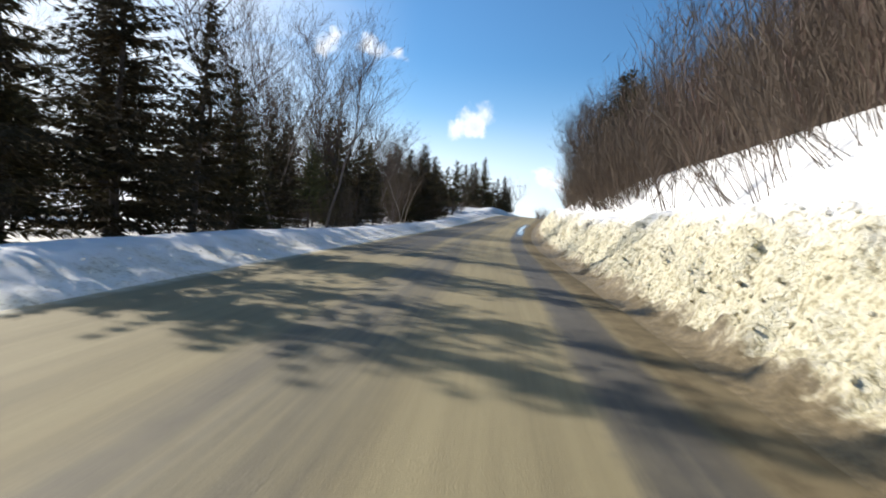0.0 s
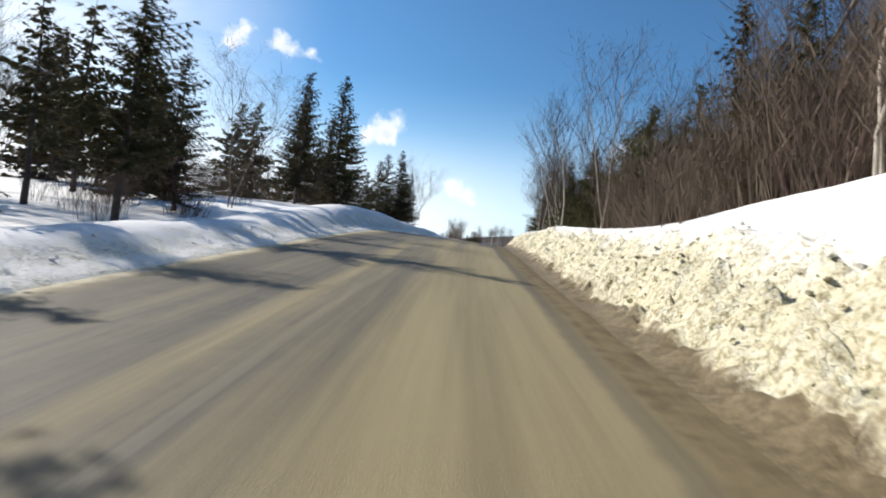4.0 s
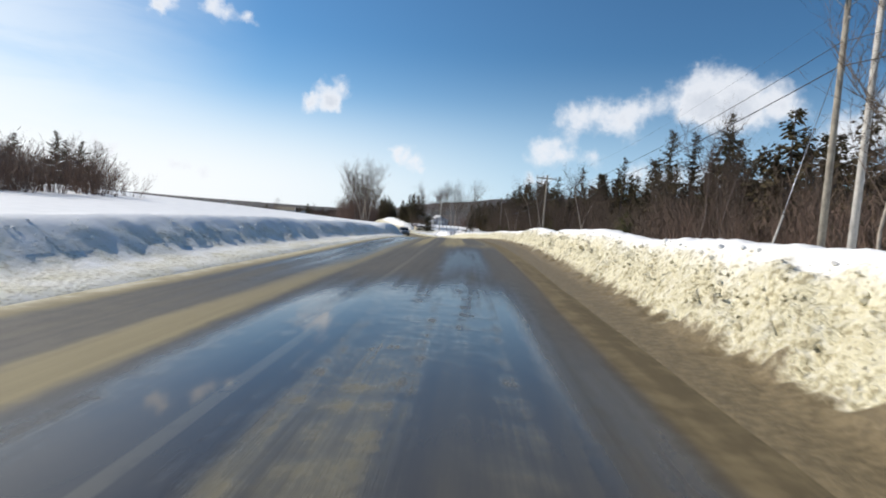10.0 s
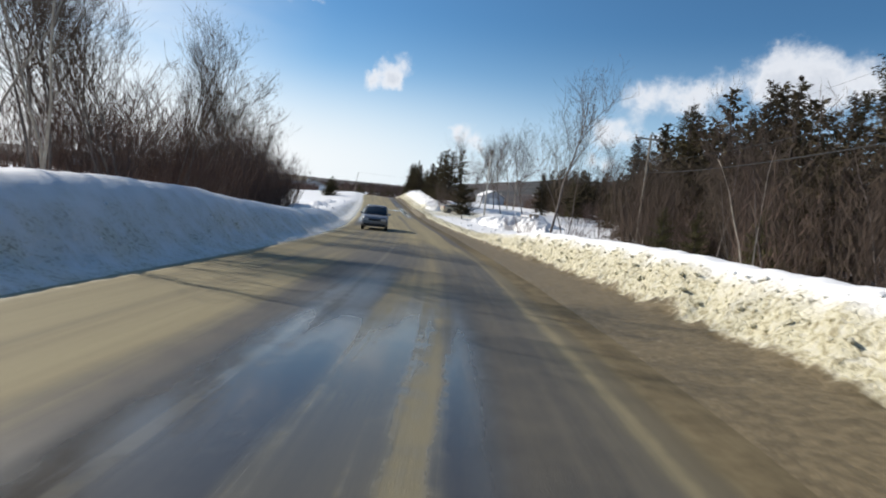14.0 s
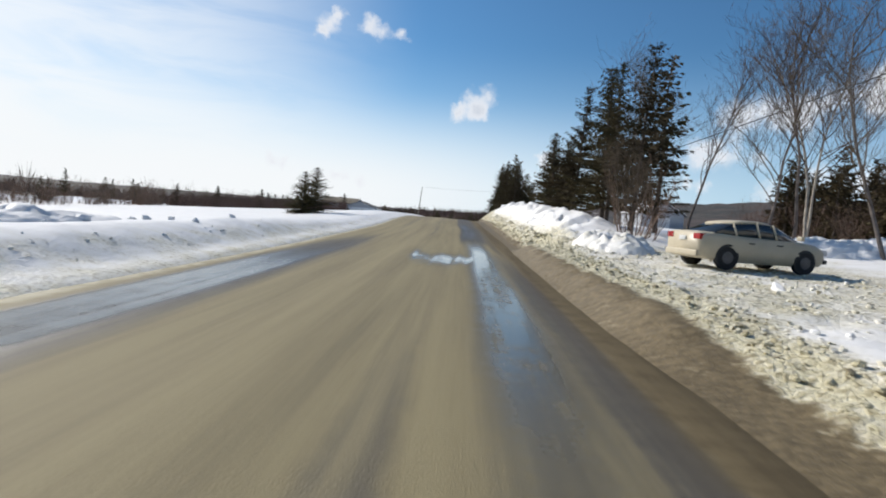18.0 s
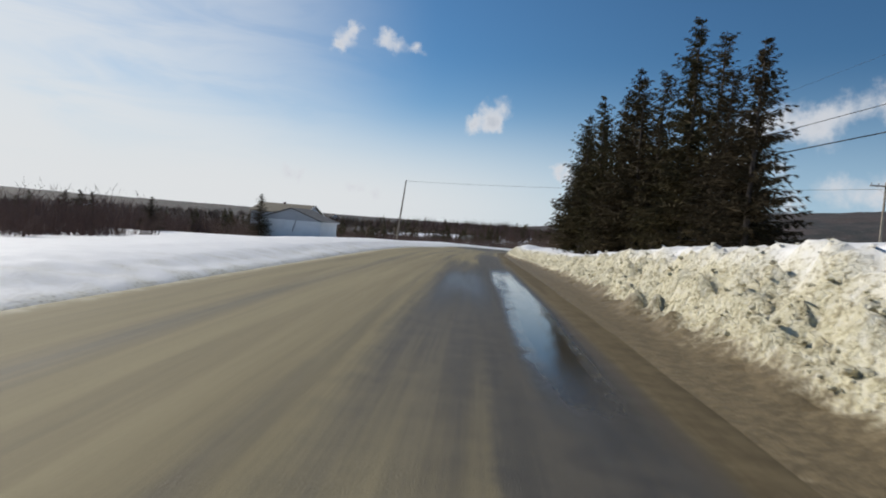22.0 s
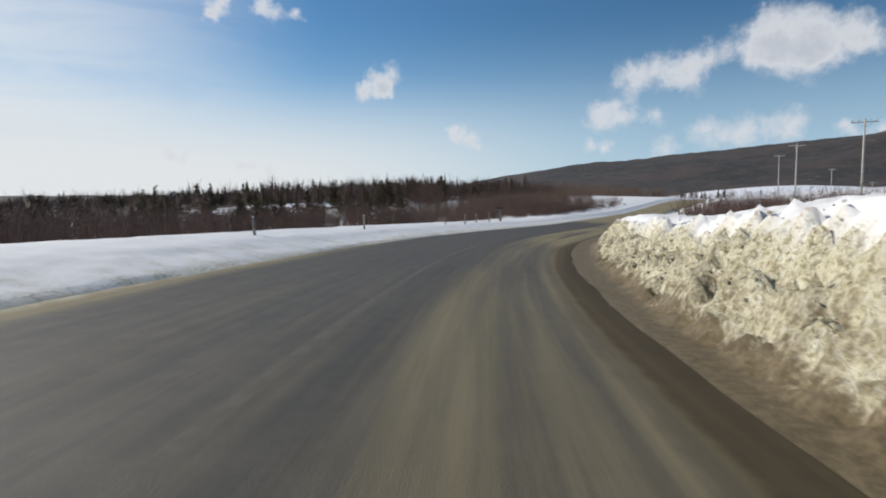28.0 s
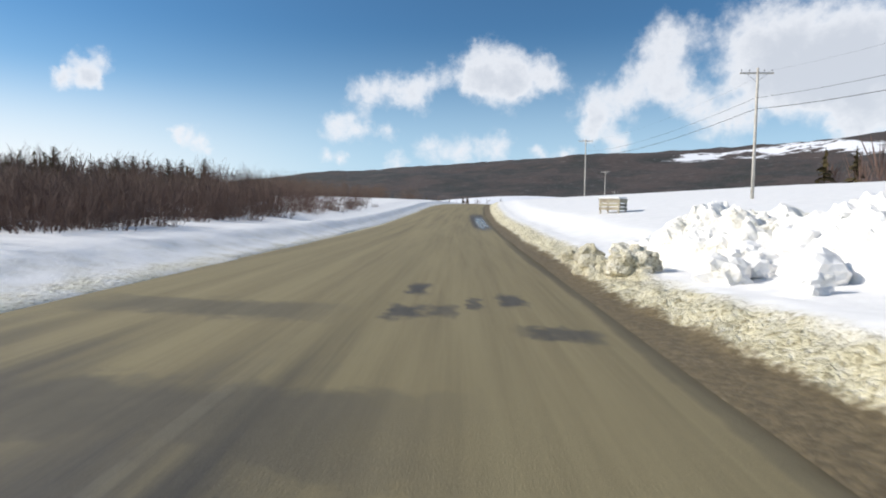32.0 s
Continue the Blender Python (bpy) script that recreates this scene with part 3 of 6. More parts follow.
LEFT = np.array(((-100, 4.3, 0.34, 1.6, -0.25, 0.0), (0, 4.3, 0.34, 1.6, -0.25, 0.0), (70, 4.3, 0.32, 1.6, -0.35, 0.0), (98, 4.3, 0.36, 1.6, -0.25, 0.0), (120, 4.4, 1.15, 1.9, 0.95, 0.01), (150, 5.0, 1.1, 1.7, 0.9, 0.0), (165, 5.5, 1.0, 1.6, 0.85, 0.0), (190, 5.8, 0.85, 1.7, 0.65, 0.0),
                 (225, 5.5, 0.85, 1.4, 0.7, 0.01), (248, 4.9, 0.85, 1.7, 1.0, 0.03), (268, 4.8, 1.35, 1.7, 1.4, 0.02), (282, 4.3, 1.55, 1.8, 1.5, 0.01), (290, 4.3, 1.55, 1.8, 1.5, 0.01), (312, 4.6, 0.8, 1.8, 0.6, -0.03), (330, 5.0, 0.55, 1.8, 0.3, -0.07), (365, 5.0, 0.45, 1.8, 0.2, -0.075),
                 (385, 4.6, 0.14, 2.0, 0.1, -0.075), (470, 4.6, 0.12, 2.2, 0.08, -0.05), (485, 4.5, 0.12, 2.2, 0.08, -0.03), (510, 4.4, 0.10, 2.4, 0.05, -0.045), (560, 4.4, 0.08, 2.4, 0.0, -0.05), (600, 4.4, 0.14, 2.2, 0.05, -0.03), (640, 4.4, 0.4, 1.4, 0.6, 0.03), (990, 4.4, 0.4, 1.5, 0.6, 0.02)))


def hash2(ix, iy, k=0):
    h = np.sin(ix * 127.1 + iy * 311.7 + k * 74.7) * 43758.5453
    return h - np.floor(h)


def value_noise(x, y, k=0):
    ix, iy = np.floor(x), np.floor(y)
    u, v = x - ix, y - iy
    u, v = u * u * (3 - 2 * u), v * v * (3 - 2 * v)
    return (hash2(ix, iy, k) * (1 - u) + hash2(ix + 1, iy, k) * u) * (1 - v) + (hash2(ix, iy + 1, k) * (1 - u) + hash2(ix + 1, iy + 1, k) * u) * v


def fbm(x, y, octaves=4, k=0):
    total, amp = 0, 0.5
    for i in range(octaves):
        total, amp, x, y = total + amp * value_noise(x, y, k + i), amp * 0.5, x * 2.03, y * 2.03
    return total


def clumps(x, y, k=0):
    """Rounded lumps: one in each cell, 0 to 1."""
    ix, iy = np.floor(x), np.floor(y)
    best = np.full(np.shape(x), 9.0)
    for dx in (-1, 0, 1):
        for dy in (-1, 0, 1):
            cx, cy = ix + dx, iy + dy
            px, py = cx + hash2(cx, cy, k), cy + hash2(cx, cy, k + 5)
            r = 0.35 + 0.65 * hash2(cx, cy, k + 9)
            best = np.minimum(best, np.hypot(x - px, y - py) / r)
    return np.clip(1 - best ** 2, 0, 1)


def blocks(x, y, k=0):
    """Flat-topped broken blocks: each cell tilted and raised by its own amount."""
    ix, iy = np.floor(x), np.floor(y)
    best, z = np.full(np.shape(x), 9.0), np.zeros(np.shape(x))
    for dx in (-1, 0, 1):
        for dy in (-1, 0, 1):
            cx, cy = ix + dx, iy + dy
            ox, oy = x - cx - hash2(cx, cy, k), y - cy - hash2(cx, cy, k + 5)
            d = np.hypot(ox, oy)
            h = hash2(cx, cy, k + 9) + 0.9 * ox * (hash2(cx, cy, k + 2) - 0.5) + 0.9 * oy * (hash2(cx, cy, k + 3) - 0.5)
            z = np.where(d < best, h, z)
            best = np.minimum(best, d)
    return z


def base_far(x, y):
    """Height of the open country away from the road, above the road's own level."""
    return 1.6 * (fbm(x / 120, y / 120, 3, 20) - 0.45)


def bank_profile(s, n):
    """Height above the road centre's level, and grime, at station s and offset n (arrays; n > 0 on the right-hand side)."""
    side = np.where(n > 0, 1.0, -1.0)
    a = np.abs(n)
    tab = [np.where(n > 0, np.interp(s, RIGHT[:, 0], RIGHT[:, i]), np.interp(s, LEFT[:, 0], LEFT[:, i])) for i in range(1, 6)]
    foot, hgt, width, level, slope = tab
    foot = np.maximum(foot, 4.6)
    foot = foot + 0.35 * (fbm(s / 6, side * 3, 2, 3) - 0.4)
    hgt = hgt * (0.82 + 0.4 * fbm(s / 9, side * 9, 3, 7))
    crest = foot + width
    face = smooth(a, foot - 0.1, crest + 0.2) ** 0.85
    back = smooth(a, crest + 0.3, crest + 3.2)
    z = hgt * face * (1 - back) + level * back
    z = z + slope * np.clip(a - crest - 2, 0, 45) + np.where(a > crest + 2, 1, 0) * 0.12 * (fbm(s / 4, n / 4, 3, 31) - 0.45)
    onface = smooth(a, foot - 0.5, foot + 0.25) * (1 - 0.85 * smooth(a, crest - 0.9, crest + 0.1)) * (1 - smooth(a, crest + 0.6, crest + 2.5))
    bend = smooth(s, 505, 530) * (1 - smooth(s, 566, 590))
    ridge = smooth(s, 370, 380) * (1 - smooth(s, 418, 428))
    drift = np.where(n > 0, smooth(s, 368, 376) * (1 - smooth(s, 418, 428)), 0) * (0.6 + 0.4 * smooth(a, foot + 0.9, foot + 1.5))
    size = np.clip(hgt / 1.1, 0.4, 1.25) * (1 - 0.8 * drift) * np.where(n > 0, 1.0 + 0.2 * bend, 0.36)
    z = z + onface * size * (0.12 * clumps(s / 0.85, n / 0.75, 1) + 0.20 * clumps(s / 0.52, n / 0.46, 2) + 0.09 * (blocks(s / 0.62, n / 0.5, 6) - 0.5) + 0.13 * clumps(s / 0.30, n / 0.26, 17) - 0.24 * clumps(s / 0.42, n / 0.36, 23) ** 2 + 0.16 * (fbm(s * 1.1, n * 1.1, 3, 11) - 0.45))
    heap = drift * np.exp(-((a - crest + 0.2) / 1.3) ** 2)
    z = z + heap * (0.62 * (blocks(s / 1.7, n / 1.3, 27) - 0.45) + 0.45 * (fbm(s / 2.3, n / 1.6, 3, 29) - 0.45) + 0.2 * clumps(s / 0.7, n / 0.6, 33))
    z = z + np.where(n < 0, 0.10, 0.0) * smooth(a, verge(s) - 0.1, verge(s) + 0.45) * (0.6 + 0.8 * fbm(s / 1.5, n, 2, 37))
    z = z - 0.02 * np.minimum(a, 4.6) * (1 - smooth(a, 4.6, 6.0)) - 0.03 * (1 - smooth(a, 4.0, 4.5)) + smooth(a, 4.2, 4.7) * 0.04 * fbm(s * 2, n * 2, 2, 5)
    soil = np.where(n > 0, 1.0 + 0.3 * bend - 0.3 * ridge, 0.45 - 0.15 * smooth(s, 370, 400))
    grime = np.where(n > 0, 1.75 * (1 - smooth(a, foot - 0.35, foot + 0.25 + 0.35 * width)), 0.58 * (1 - smooth(a, foot - 0.6, foot + 0.3)))
    grime = np.maximum(grime, soil * (1.0 - 0.92 * smooth(a, foot + 0.3 * width, foot + (1.08 - 0.30 * bend - 0.45 * ridge) * width + 0.15)) * (1 - smooth(a, crest + 0.1, crest + 1.6)))
    yard = smooth(s, 350, 354) * (1 - smooth(s, 369, 373)) * smooth(n, 4, 5) * (1 - smooth(n, 15, 19))
    z = z * (1 - 0.8 * yard) + yard * (0.26 + 0.07 * clumps(s / 0.5, n / 0.7, 14) + 0.05 * blocks(s / 0.35, n / 0.4, 18) + 0.05 * fbm(s * 2, n * 2, 2, 15))
    grime = np.maximum(grime, yard * (0.42 + 0.5 * fbm(s * 0.7, n * 0.7, 3, 19)))
    return z, grime


def land(s, n):
    """World place of the ground at station s and offset n (arrays)."""
    p, t = along(s)
    x, y = p[..., 0] + t[..., 1] * n, p[..., 1] - t[..., 0] * n
    z, grime = bank_profile(s, n)
    far = smooth(np.abs(n), 12, 60)
    return np.stack((x, y, p[..., 2] + z + camber(s, n) + far * base_far(x, y)), -1), grime


def mesh_object(name, verts, faces, mat, smooth_shade=True):
    """A mesh from arrays; faces all of one size."""
    me = bpy.data.meshes.new(name)
    verts, faces = np.ascontiguousarray(verts, np.float32), np.ascontiguousarray(faces, np.int32)
    k = faces.shape[1]
    me.vertices.add(len(verts))
    me.vertices.foreach_set("co", verts.ravel())
    me.loops.add(faces.size)
    me.loops.foreach_set("vertex_index", faces.ravel())
    me.polygons.add(len(faces))
    me.polygons.foreach_set("loop_start", np.arange(0, faces.size, k, dtype=np.int32))
    me.polygons.foreach_set("use_smooth", np.full(len(faces), smooth_shade))
    me.update(calc_edges=True)
    me.materials.append(mat)
    return me


def grid_faces(rows, cols):
    i = np.arange((rows - 1) * cols).reshape(rows - 1, cols)[:, :-1].ravel()
    return np.stack((i, i + 1, i + cols + 1, i + cols), 1)


def float_attribute(me, name, values):
    me.attributes.new(name, "FLOAT", "POINT").data.foreach_set("value", np.ascontiguousarray(values, np.float32).ravel())


FAR_COLS = np.array((9.8, 10.4, 11.2, 12.2, 13.5, 15, 17, 20, 24, 29, 35, 42, 50, 60))


def half_land(cols, step):
    """One side of the ground as a grid of places, grime and faces."""
    stations = np.concatenate((np.arange(S_MIN, -12, 3.0), np.arange(-12, 665, step), np.arange(665, S_MAX, 3.0)))
    ss, nn = np.meshgrid(stations, cols, indexing="ij")
    co, grime = land(ss, nn)
    co[..., 2] -= np.where(np.abs(nn) < np.where(nn < 0, verge(ss), 4.05), 0.12, 0)
    return co.reshape(-1, 3), grime.ravel(), grid_faces(*ss.shape)[:, ::-1]


rco, rgrime, rfaces = half_land(np.concatenate(((0.0, 1.7), np.arange(3.3, 7.7, 0.13), np.arange(7.8, 9.5, 0.25), FAR_COLS)), 0.18)
lco, lgrime, lfaces = half_land(np.concatenate((-FAR_COLS[::-1], -np.arange(2.9, 9.4, 0.24)[::-1], (-1.7, 0.0))), 0.27)
me = mesh_object("ground", np.vstack((rco, lco)), np.vstack((rfaces, lfaces + len(rco))), SNOW)
float_attribute(me, "grime", np.concatenate((rgrime, lgrime)))
ground = tagged(new("ground", me), "snow-covered ground with dirty ploughed roadside banks", "ground", kind="structure")

# the carriageway
lane = np.linspace(-4.3, 4.55, 27)
rs, rn = np.meshgrid(np.concatenate((np.arange(S_MIN, 0, 4.0), np.arange(0, 665, 1.0), np.arange(665, S_MAX, 4.0))), lane, indexing="ij")
rn = np.where(rn < 0, rn * (verge(rs) + 0.25) / 4.3, rn)
ragged = rn + np.where(np.abs(rn) > 4.0, 0.25 * np.sign(rn) * (fbm(rs / 2.2, rn, 3, 40) - 0.5), 0)
p, t = along(rs)
rut = -0.012 * (np.exp(-((np.abs(rn - 1.8) - 0.8) / 0.3) ** 2) + np.exp(-((np.abs(rn + 1.75) - 0.8) / 0.3) ** 2))
rz = p[..., 2] - 0.02 * np.abs(rn) + rut + 0.01 * fbm(rs / 3, rn, 2, 44) + camber(rs, rn)
rz = rz - np.where(np.abs(rn) > 4.3, 0.05, 0)
rco = np.stack((p[..., 0] + t[..., 1] * ragged, p[..., 1] - t[..., 0] * ragged, rz), -1)
faces = grid_faces(*rs.shape)[:, ::-1]
me = mesh_object("road", rco.reshape(-1, 3), faces, ASPHALT)
uv = me.uv_layers.new(name="road")
uv.data.foreach_set("uv", np.stack((ragged.ravel()[faces.ravel()], rs.ravel()[faces.ravel()]), 1).astype(np.float32).ravel())
road = tagged(new("road", me), "two-lane asphalt road with sand, melt water and worn wheel tracks", "road", kind="structure")

# far country round the valley, one sheet to the horizon
RIDGE = np.array(((-180, 40), (-120, 30), (-60, 18), (-40, 22), (-20, 24), (-8, 26), (5, 30), (9, 54), (15, 102), (24, 160), (34, 212), (45, 240), (55, 262), (70, 300), (95, 220), (130, 120), (180, 40)), float)
az = np.radians(np.concatenate((np.linspace(-180, -62, 60, endpoint=False), np.linspace(-62, 100, 470, endpoint=False), np.linspace(100, 180, 41))))
rad = np.concatenate((np.linspace(0, 300, 41), np.geomspace(308, 4600, 84)))
aa, rr = np.meshgrid(az, rad, indexing="ij")
gx, gy = 75 + rr * np.sin(aa), 330 + rr * np.cos(aa)
near_i = np.argmin((gx.ravel()[:, None] - PTS[None, ::6, 0]) ** 2 + (gy.ravel()[:, None] - PTS[None, ::6, 1]) ** 2, 1).reshape(gx.shape)
dx, dy = gx - PTS[::6, 0][near_i], gy - PTS[::6, 1][near_i]
dist = np.hypot(dx, dy)
on_right = dx * TAN[::6, 1][near_i] - dy * TAN[::6, 0][near_i] > 0
here = RUN[::6][near_i]
fall = np.where(on_right, np.interp(here, RIGHT[:, 0], RIGHT[:, 4] + 45 * RIGHT[:, 5]), np.interp(here, LEFT[:, 0], LEFT[:, 4] + 45 * LEFT[:, 5]))
gz = PTS[::6, 2][near_i] + fall * smooth(dist, 34, 57) + np.where(dist < 57, -3.0, 0) + base_far(gx, gy)
eye_az = np.degrees(np.arctan2(gx - 95, gy - 560))
rise = np.interp(eye_az, RIDGE[:, 0], RIDGE[:, 1])
gz = gz * (1 - smooth(dist, 100, 900)) + smooth(dist, 450, 2600) * rise * (0.80 + 0.36 * fbm(gx / 420, gy / 420, 4, 60)) - smooth(dist, 2700, 4600) * rise * 0.6
gz = gz + smooth(dist, 300, 900) * 9 * (fbm(gx / 46, gy / 46, 3, 71) - 0.45)
gz = gz - 4 * smooth(dist, 70, 260) * np.where(eye_az < 10, 0.6, 0.3)
knoll = ((gx - 400) ** 2 + (gy - 930) ** 2) / 2
gz = gz + 10.5 * np.exp(-knoll / 70 ** 2)
me = mesh_object("far_country", np.stack((gx, gy, gz), -1).reshape(-1, 3), grid_faces(*gx.shape), HILL)
patch = smooth(eye_az, 49, 57) * np.exp(-((gz - 175) / 55) ** 2) * 0.46 + 1.1 * np.exp(-knoll / 62 ** 2)
float_attribute(me, "fields", np.where(dist < 75, 0.95, 0.06 + 0.75 * smooth(-dist, -135, -75)) + patch)
tagged(new("far_country", me), "distant wooded hills with patches of snow-covered fields", "hills", kind="structure")


def place(s, n, sink=0.0):
    """World place on the ground at a station and offset, as a Vector."""
    q, _ = land(np.array([float(s)]), np.array([float(n)]))
    return Vector(q[0]) - Vector((0, 0, sink))


def heading(s):
    """Degrees that turn +y to the road's direction at station s."""
    _, t = along(np.array([float(s)]))
    return math.degrees(math.atan2(-t[0, 0], t[0, 1]))


def part(name, data, mat, parent, label=""):
    """Link a bmesh or a mesh as one part under a thing or a part."""
    if isinstance(data, bmesh.types.BMesh):
        me = bpy.data.meshes.new(name)
        data.to_mesh(me)
        data.free()
    else:
        me = data
    if mat is not None:
        me.materials.clear()
        me.materials.append(mat)
    ob = new(name, me)
    ob.parent = parent
    return tagged(ob, label)


# ---- plants


class Tube:
    """Gathers thin tapered tubes and leaf blades as arrays."""

    def __init__(self):
        self.v, self.f, self.count = [], [], 0

    def limb(self, points, radii, sides=5):
        pts = np.asarray(points, float)
        d = np.gradient(pts, axis=0)
        d /= np.linalg.norm(d, axis=1)[:, None] + 1e-9
        ref = np.where(np.abs(d[:, 2:3]) < 0.9, np.array([[0, 0, 1.0]]), np.array([[1.0, 0, 0]]))
        a = np.cross(d, ref)
        a /= np.linalg.norm(a, axis=1)[:, None] + 1e-9
        b = np.cross(d, a)
        ang = np.linspace(0, 2 * np.pi, sides, endpoint=False)
        ring = pts[:, None] + np.asarray(radii)[:, None, None] * (a[:, None] * np.cos(ang)[None, :, None] + b[:, None] * np.sin(ang)[None, :, None])
        self.v.append(ring.reshape(-1, 3))
        i, j = np.meshgrid(np.arange(len(pts) - 1), np.arange(sides), indexing="ij")
        q = self.count + np.stack((i * sides + j, i * sides + (j + 1) % sides, (i + 1) * sides + (j + 1) % sides, (i + 1) * sides + j), -1).reshape(-1, 4)
        self.f.append(q)
        self.count += len(pts) * sides

    def blades(self, root, tip, width, up):
        """Flat pointed sprays from root to tip (arrays)."""
        mid = root * 0.5 + tip * 0.5
        side = np.cross(tip - root, up)
        side /= np.linalg.norm(side, axis=1)[:, None] + 1e-9
        side = side * width[:, None]
        v = np.stack((root, mid - side, tip, mid + side), 1).reshape(-1, 3)
        q = self.count + np.arange(len(v)).reshape(-1, 4)
        self.v.append(v)
        self.f.append(q)
        self.count += len(v)

    def mesh(self, name, mat, smooth_shade=False):
        return mesh_object(name, np.vstack(self.v), np.vstack(self.f), mat, smooth_shade)


def conifer(seed, height=10.0, spread=0.24, bare=0.08, thin=1.0, droop=0.25, needle=None, dense=16, blade=0.08, name="spruce_tree", label="dark green spruce tree standing in snow", ragged=0.25, spray=0.64, dome=False):
    """A spruce or pine: a tapered trunk and whorls of drooping boughs made of small sprays."""
    r = np.random.default_rng(seed)
    root = tagged(new(name), label, "tree")
    tr = Tube()
    zs = np.linspace(-0.6, height, 12)
    sway = np.cumsum(r.normal(0, 0.03, (12, 2)), axis=0)
    tr.limb(np.c_[sway, zs], np.linspace(height * 0.017, 0.015, 12), 7)
    part("trunk", tr.mesh("trunk", BARK, True), None, root)
    cr = Tube()
    z = height * bare
    while z < height * 0.985:
        u = (z - height * bare) / (height * (1 - bare))
        reach = height * spread * (math.sin(math.pi * (0.2 + 0.78 * u)) ** 0.7 if dome else (1 - u) ** 0.8 * (0.8 + 0.2 * min(1, u * 6))) + 0.12
        count = int((5 + 4 * (1 - u)) * thin + r.random())
        for i in range(count):
            ang = r.random() * 2 * np.pi
            length = reach * (1 - ragged + ragged * 1.7 * r.random())
            base = np.array([np.interp(z, zs, sway[:, 0]), np.interp(z, zs, sway[:, 1]), z + r.normal(0, 0.1)])
            out = np.array([np.cos(ang), np.sin(ang), 0])
            rise = 0.35 * u - droop * (1 - u) + r.normal(0, 0.08)
            k = max(3, int(length * 4))
            w = np.linspace(0.12, 1, k)
            spine = base + out * (length * w)[:, None] + np.array([0, 0, 1.0]) * (length * (rise * w + 0.18 * w ** 2))[:, None]
            cr.limb(np.vstack((base, spine[-1])), (0.018 + 0.008 * length, 0.005), 3)
            per = dense
            rootp = np.repeat(spine, per, 0)
            turn = r.normal(0, 0.75, len(rootp))
            dirs = np.stack((np.cos(ang + turn), np.sin(ang + turn), r.normal(-0.28, 0.26, len(rootp))), 1)
            size = (0.22 + 0.26 * (1 - np.repeat(w, per) * 0.6)) * (0.7 + 0.6 * r.random(len(rootp))) * min(1.25, 0.55 + length * 0.3) * spray
            cr.blades(rootp - dirs * 0.05, rootp + dirs * size[:, None], size * blade, r.normal(0, 1, (len(rootp), 3)) + np.array([0, 0, 1.2]))
        z += (0.26 + 0.14 * (1 - u)) * (0.8 + 0.4 * r.random()) * height / 10
    part("crown", cr.mesh("crown", needle or NEEDLE), None, root)
    return root


def bare_tree(seed, height=9.0, stems=1, lean=0.12, bark=None, twig=None, fine=1.0, name="bare_tree", label="leafless tree with fine upright twigs", first=0.25, spread=0.55):
    """A leafless tree: stems that fork into limbs, branches and thin twigs."""
    r = np.random.default_rng(seed)
    root = tagged(new(name), label, "tree")
    tr, cr = Tube(), Tube()

    def shoot(base, d, length, rad, level):
        k = 7 if level == 0 else 5 if level < 3 else 3
        pts, dd = [base], d.copy()
        for i in range(k - 1):
            dd = dd + r.normal(0, 0.10 + 0.04 * level, 3) + np.array([0, 0, 0.10 if level else 0.03])
            dd /= np.linalg.norm(dd)
            pts.append(pts[-1] + dd * length / (k - 1))
        pts = np.array(pts)
        rads = np.linspace(rad, rad * (0.25 if level < 3 else 0.4), k)
        if level < 3:
            (tr if level == 0 else cr).limb(pts, rads, 6 if level == 0 else 4 if level == 1 else 3)
        else:
            cr.blades(pts[:-1], pts[1:] + (pts[1:] - pts[:-1]) * 0.15, np.full(k - 1, max(0.0075, rad * 0.8)), r.normal(0, 1, (k - 1, 3)))
        if level >= 3:
            return
        number = int((15, 8, 9)[level] * fine * (0.8 + 0.4 * r.random()))
        for i in range(number):
            u = first + (1 - first) * (i + r.random()) / number if level == 0 else 0.2 + 0.8 * r.random()
            at = np.array([np.interp(u * (k - 1), np.arange(k), pts[:, c]) for c in range(3)])
            ang = r.random() * 2 * np.pi
            out = np.array([np.cos(ang), np.sin(ang), 0])
            nd = dd * (1 - spread) + out * spread * (0.7 + 0.6 * r.random()) + np.array([0, 0, 0.30])
            nd /= np.linalg.norm(nd)
            shoot(at, nd, length * (0.46 if level == 0 else 0.5) * (1.15 - 0.6 * u * (level == 0)) * (0.7 + 0.5 * r.random()), rad * (0.33 if level == 0 else 0.45), level + 1)

    for i in range(stems):
        ang = r.random() * 2 * np.pi
        d = np.array([np.cos(ang) * lean * r.random() * 2, np.sin(ang) * lean * r.random() * 2, 1.0])
        h = height * (0.75 + 0.25 * r.random() if stems > 1 else 1)
        shoot(np.array([np.cos(ang), np.sin(ang), 0]) * 0.12 * (stems - 1) + np.array([0, 0, -0.5]), d / np.linalg.norm(d), h, (0.0058 if stems > 1 else 0.0092) * height, 0)
    part("trunk", tr.mesh("trunk", bark or GREYBARK, True), None, root)
    part("crown", cr.mesh("crown", twig or TWIG), None, root)
    return root


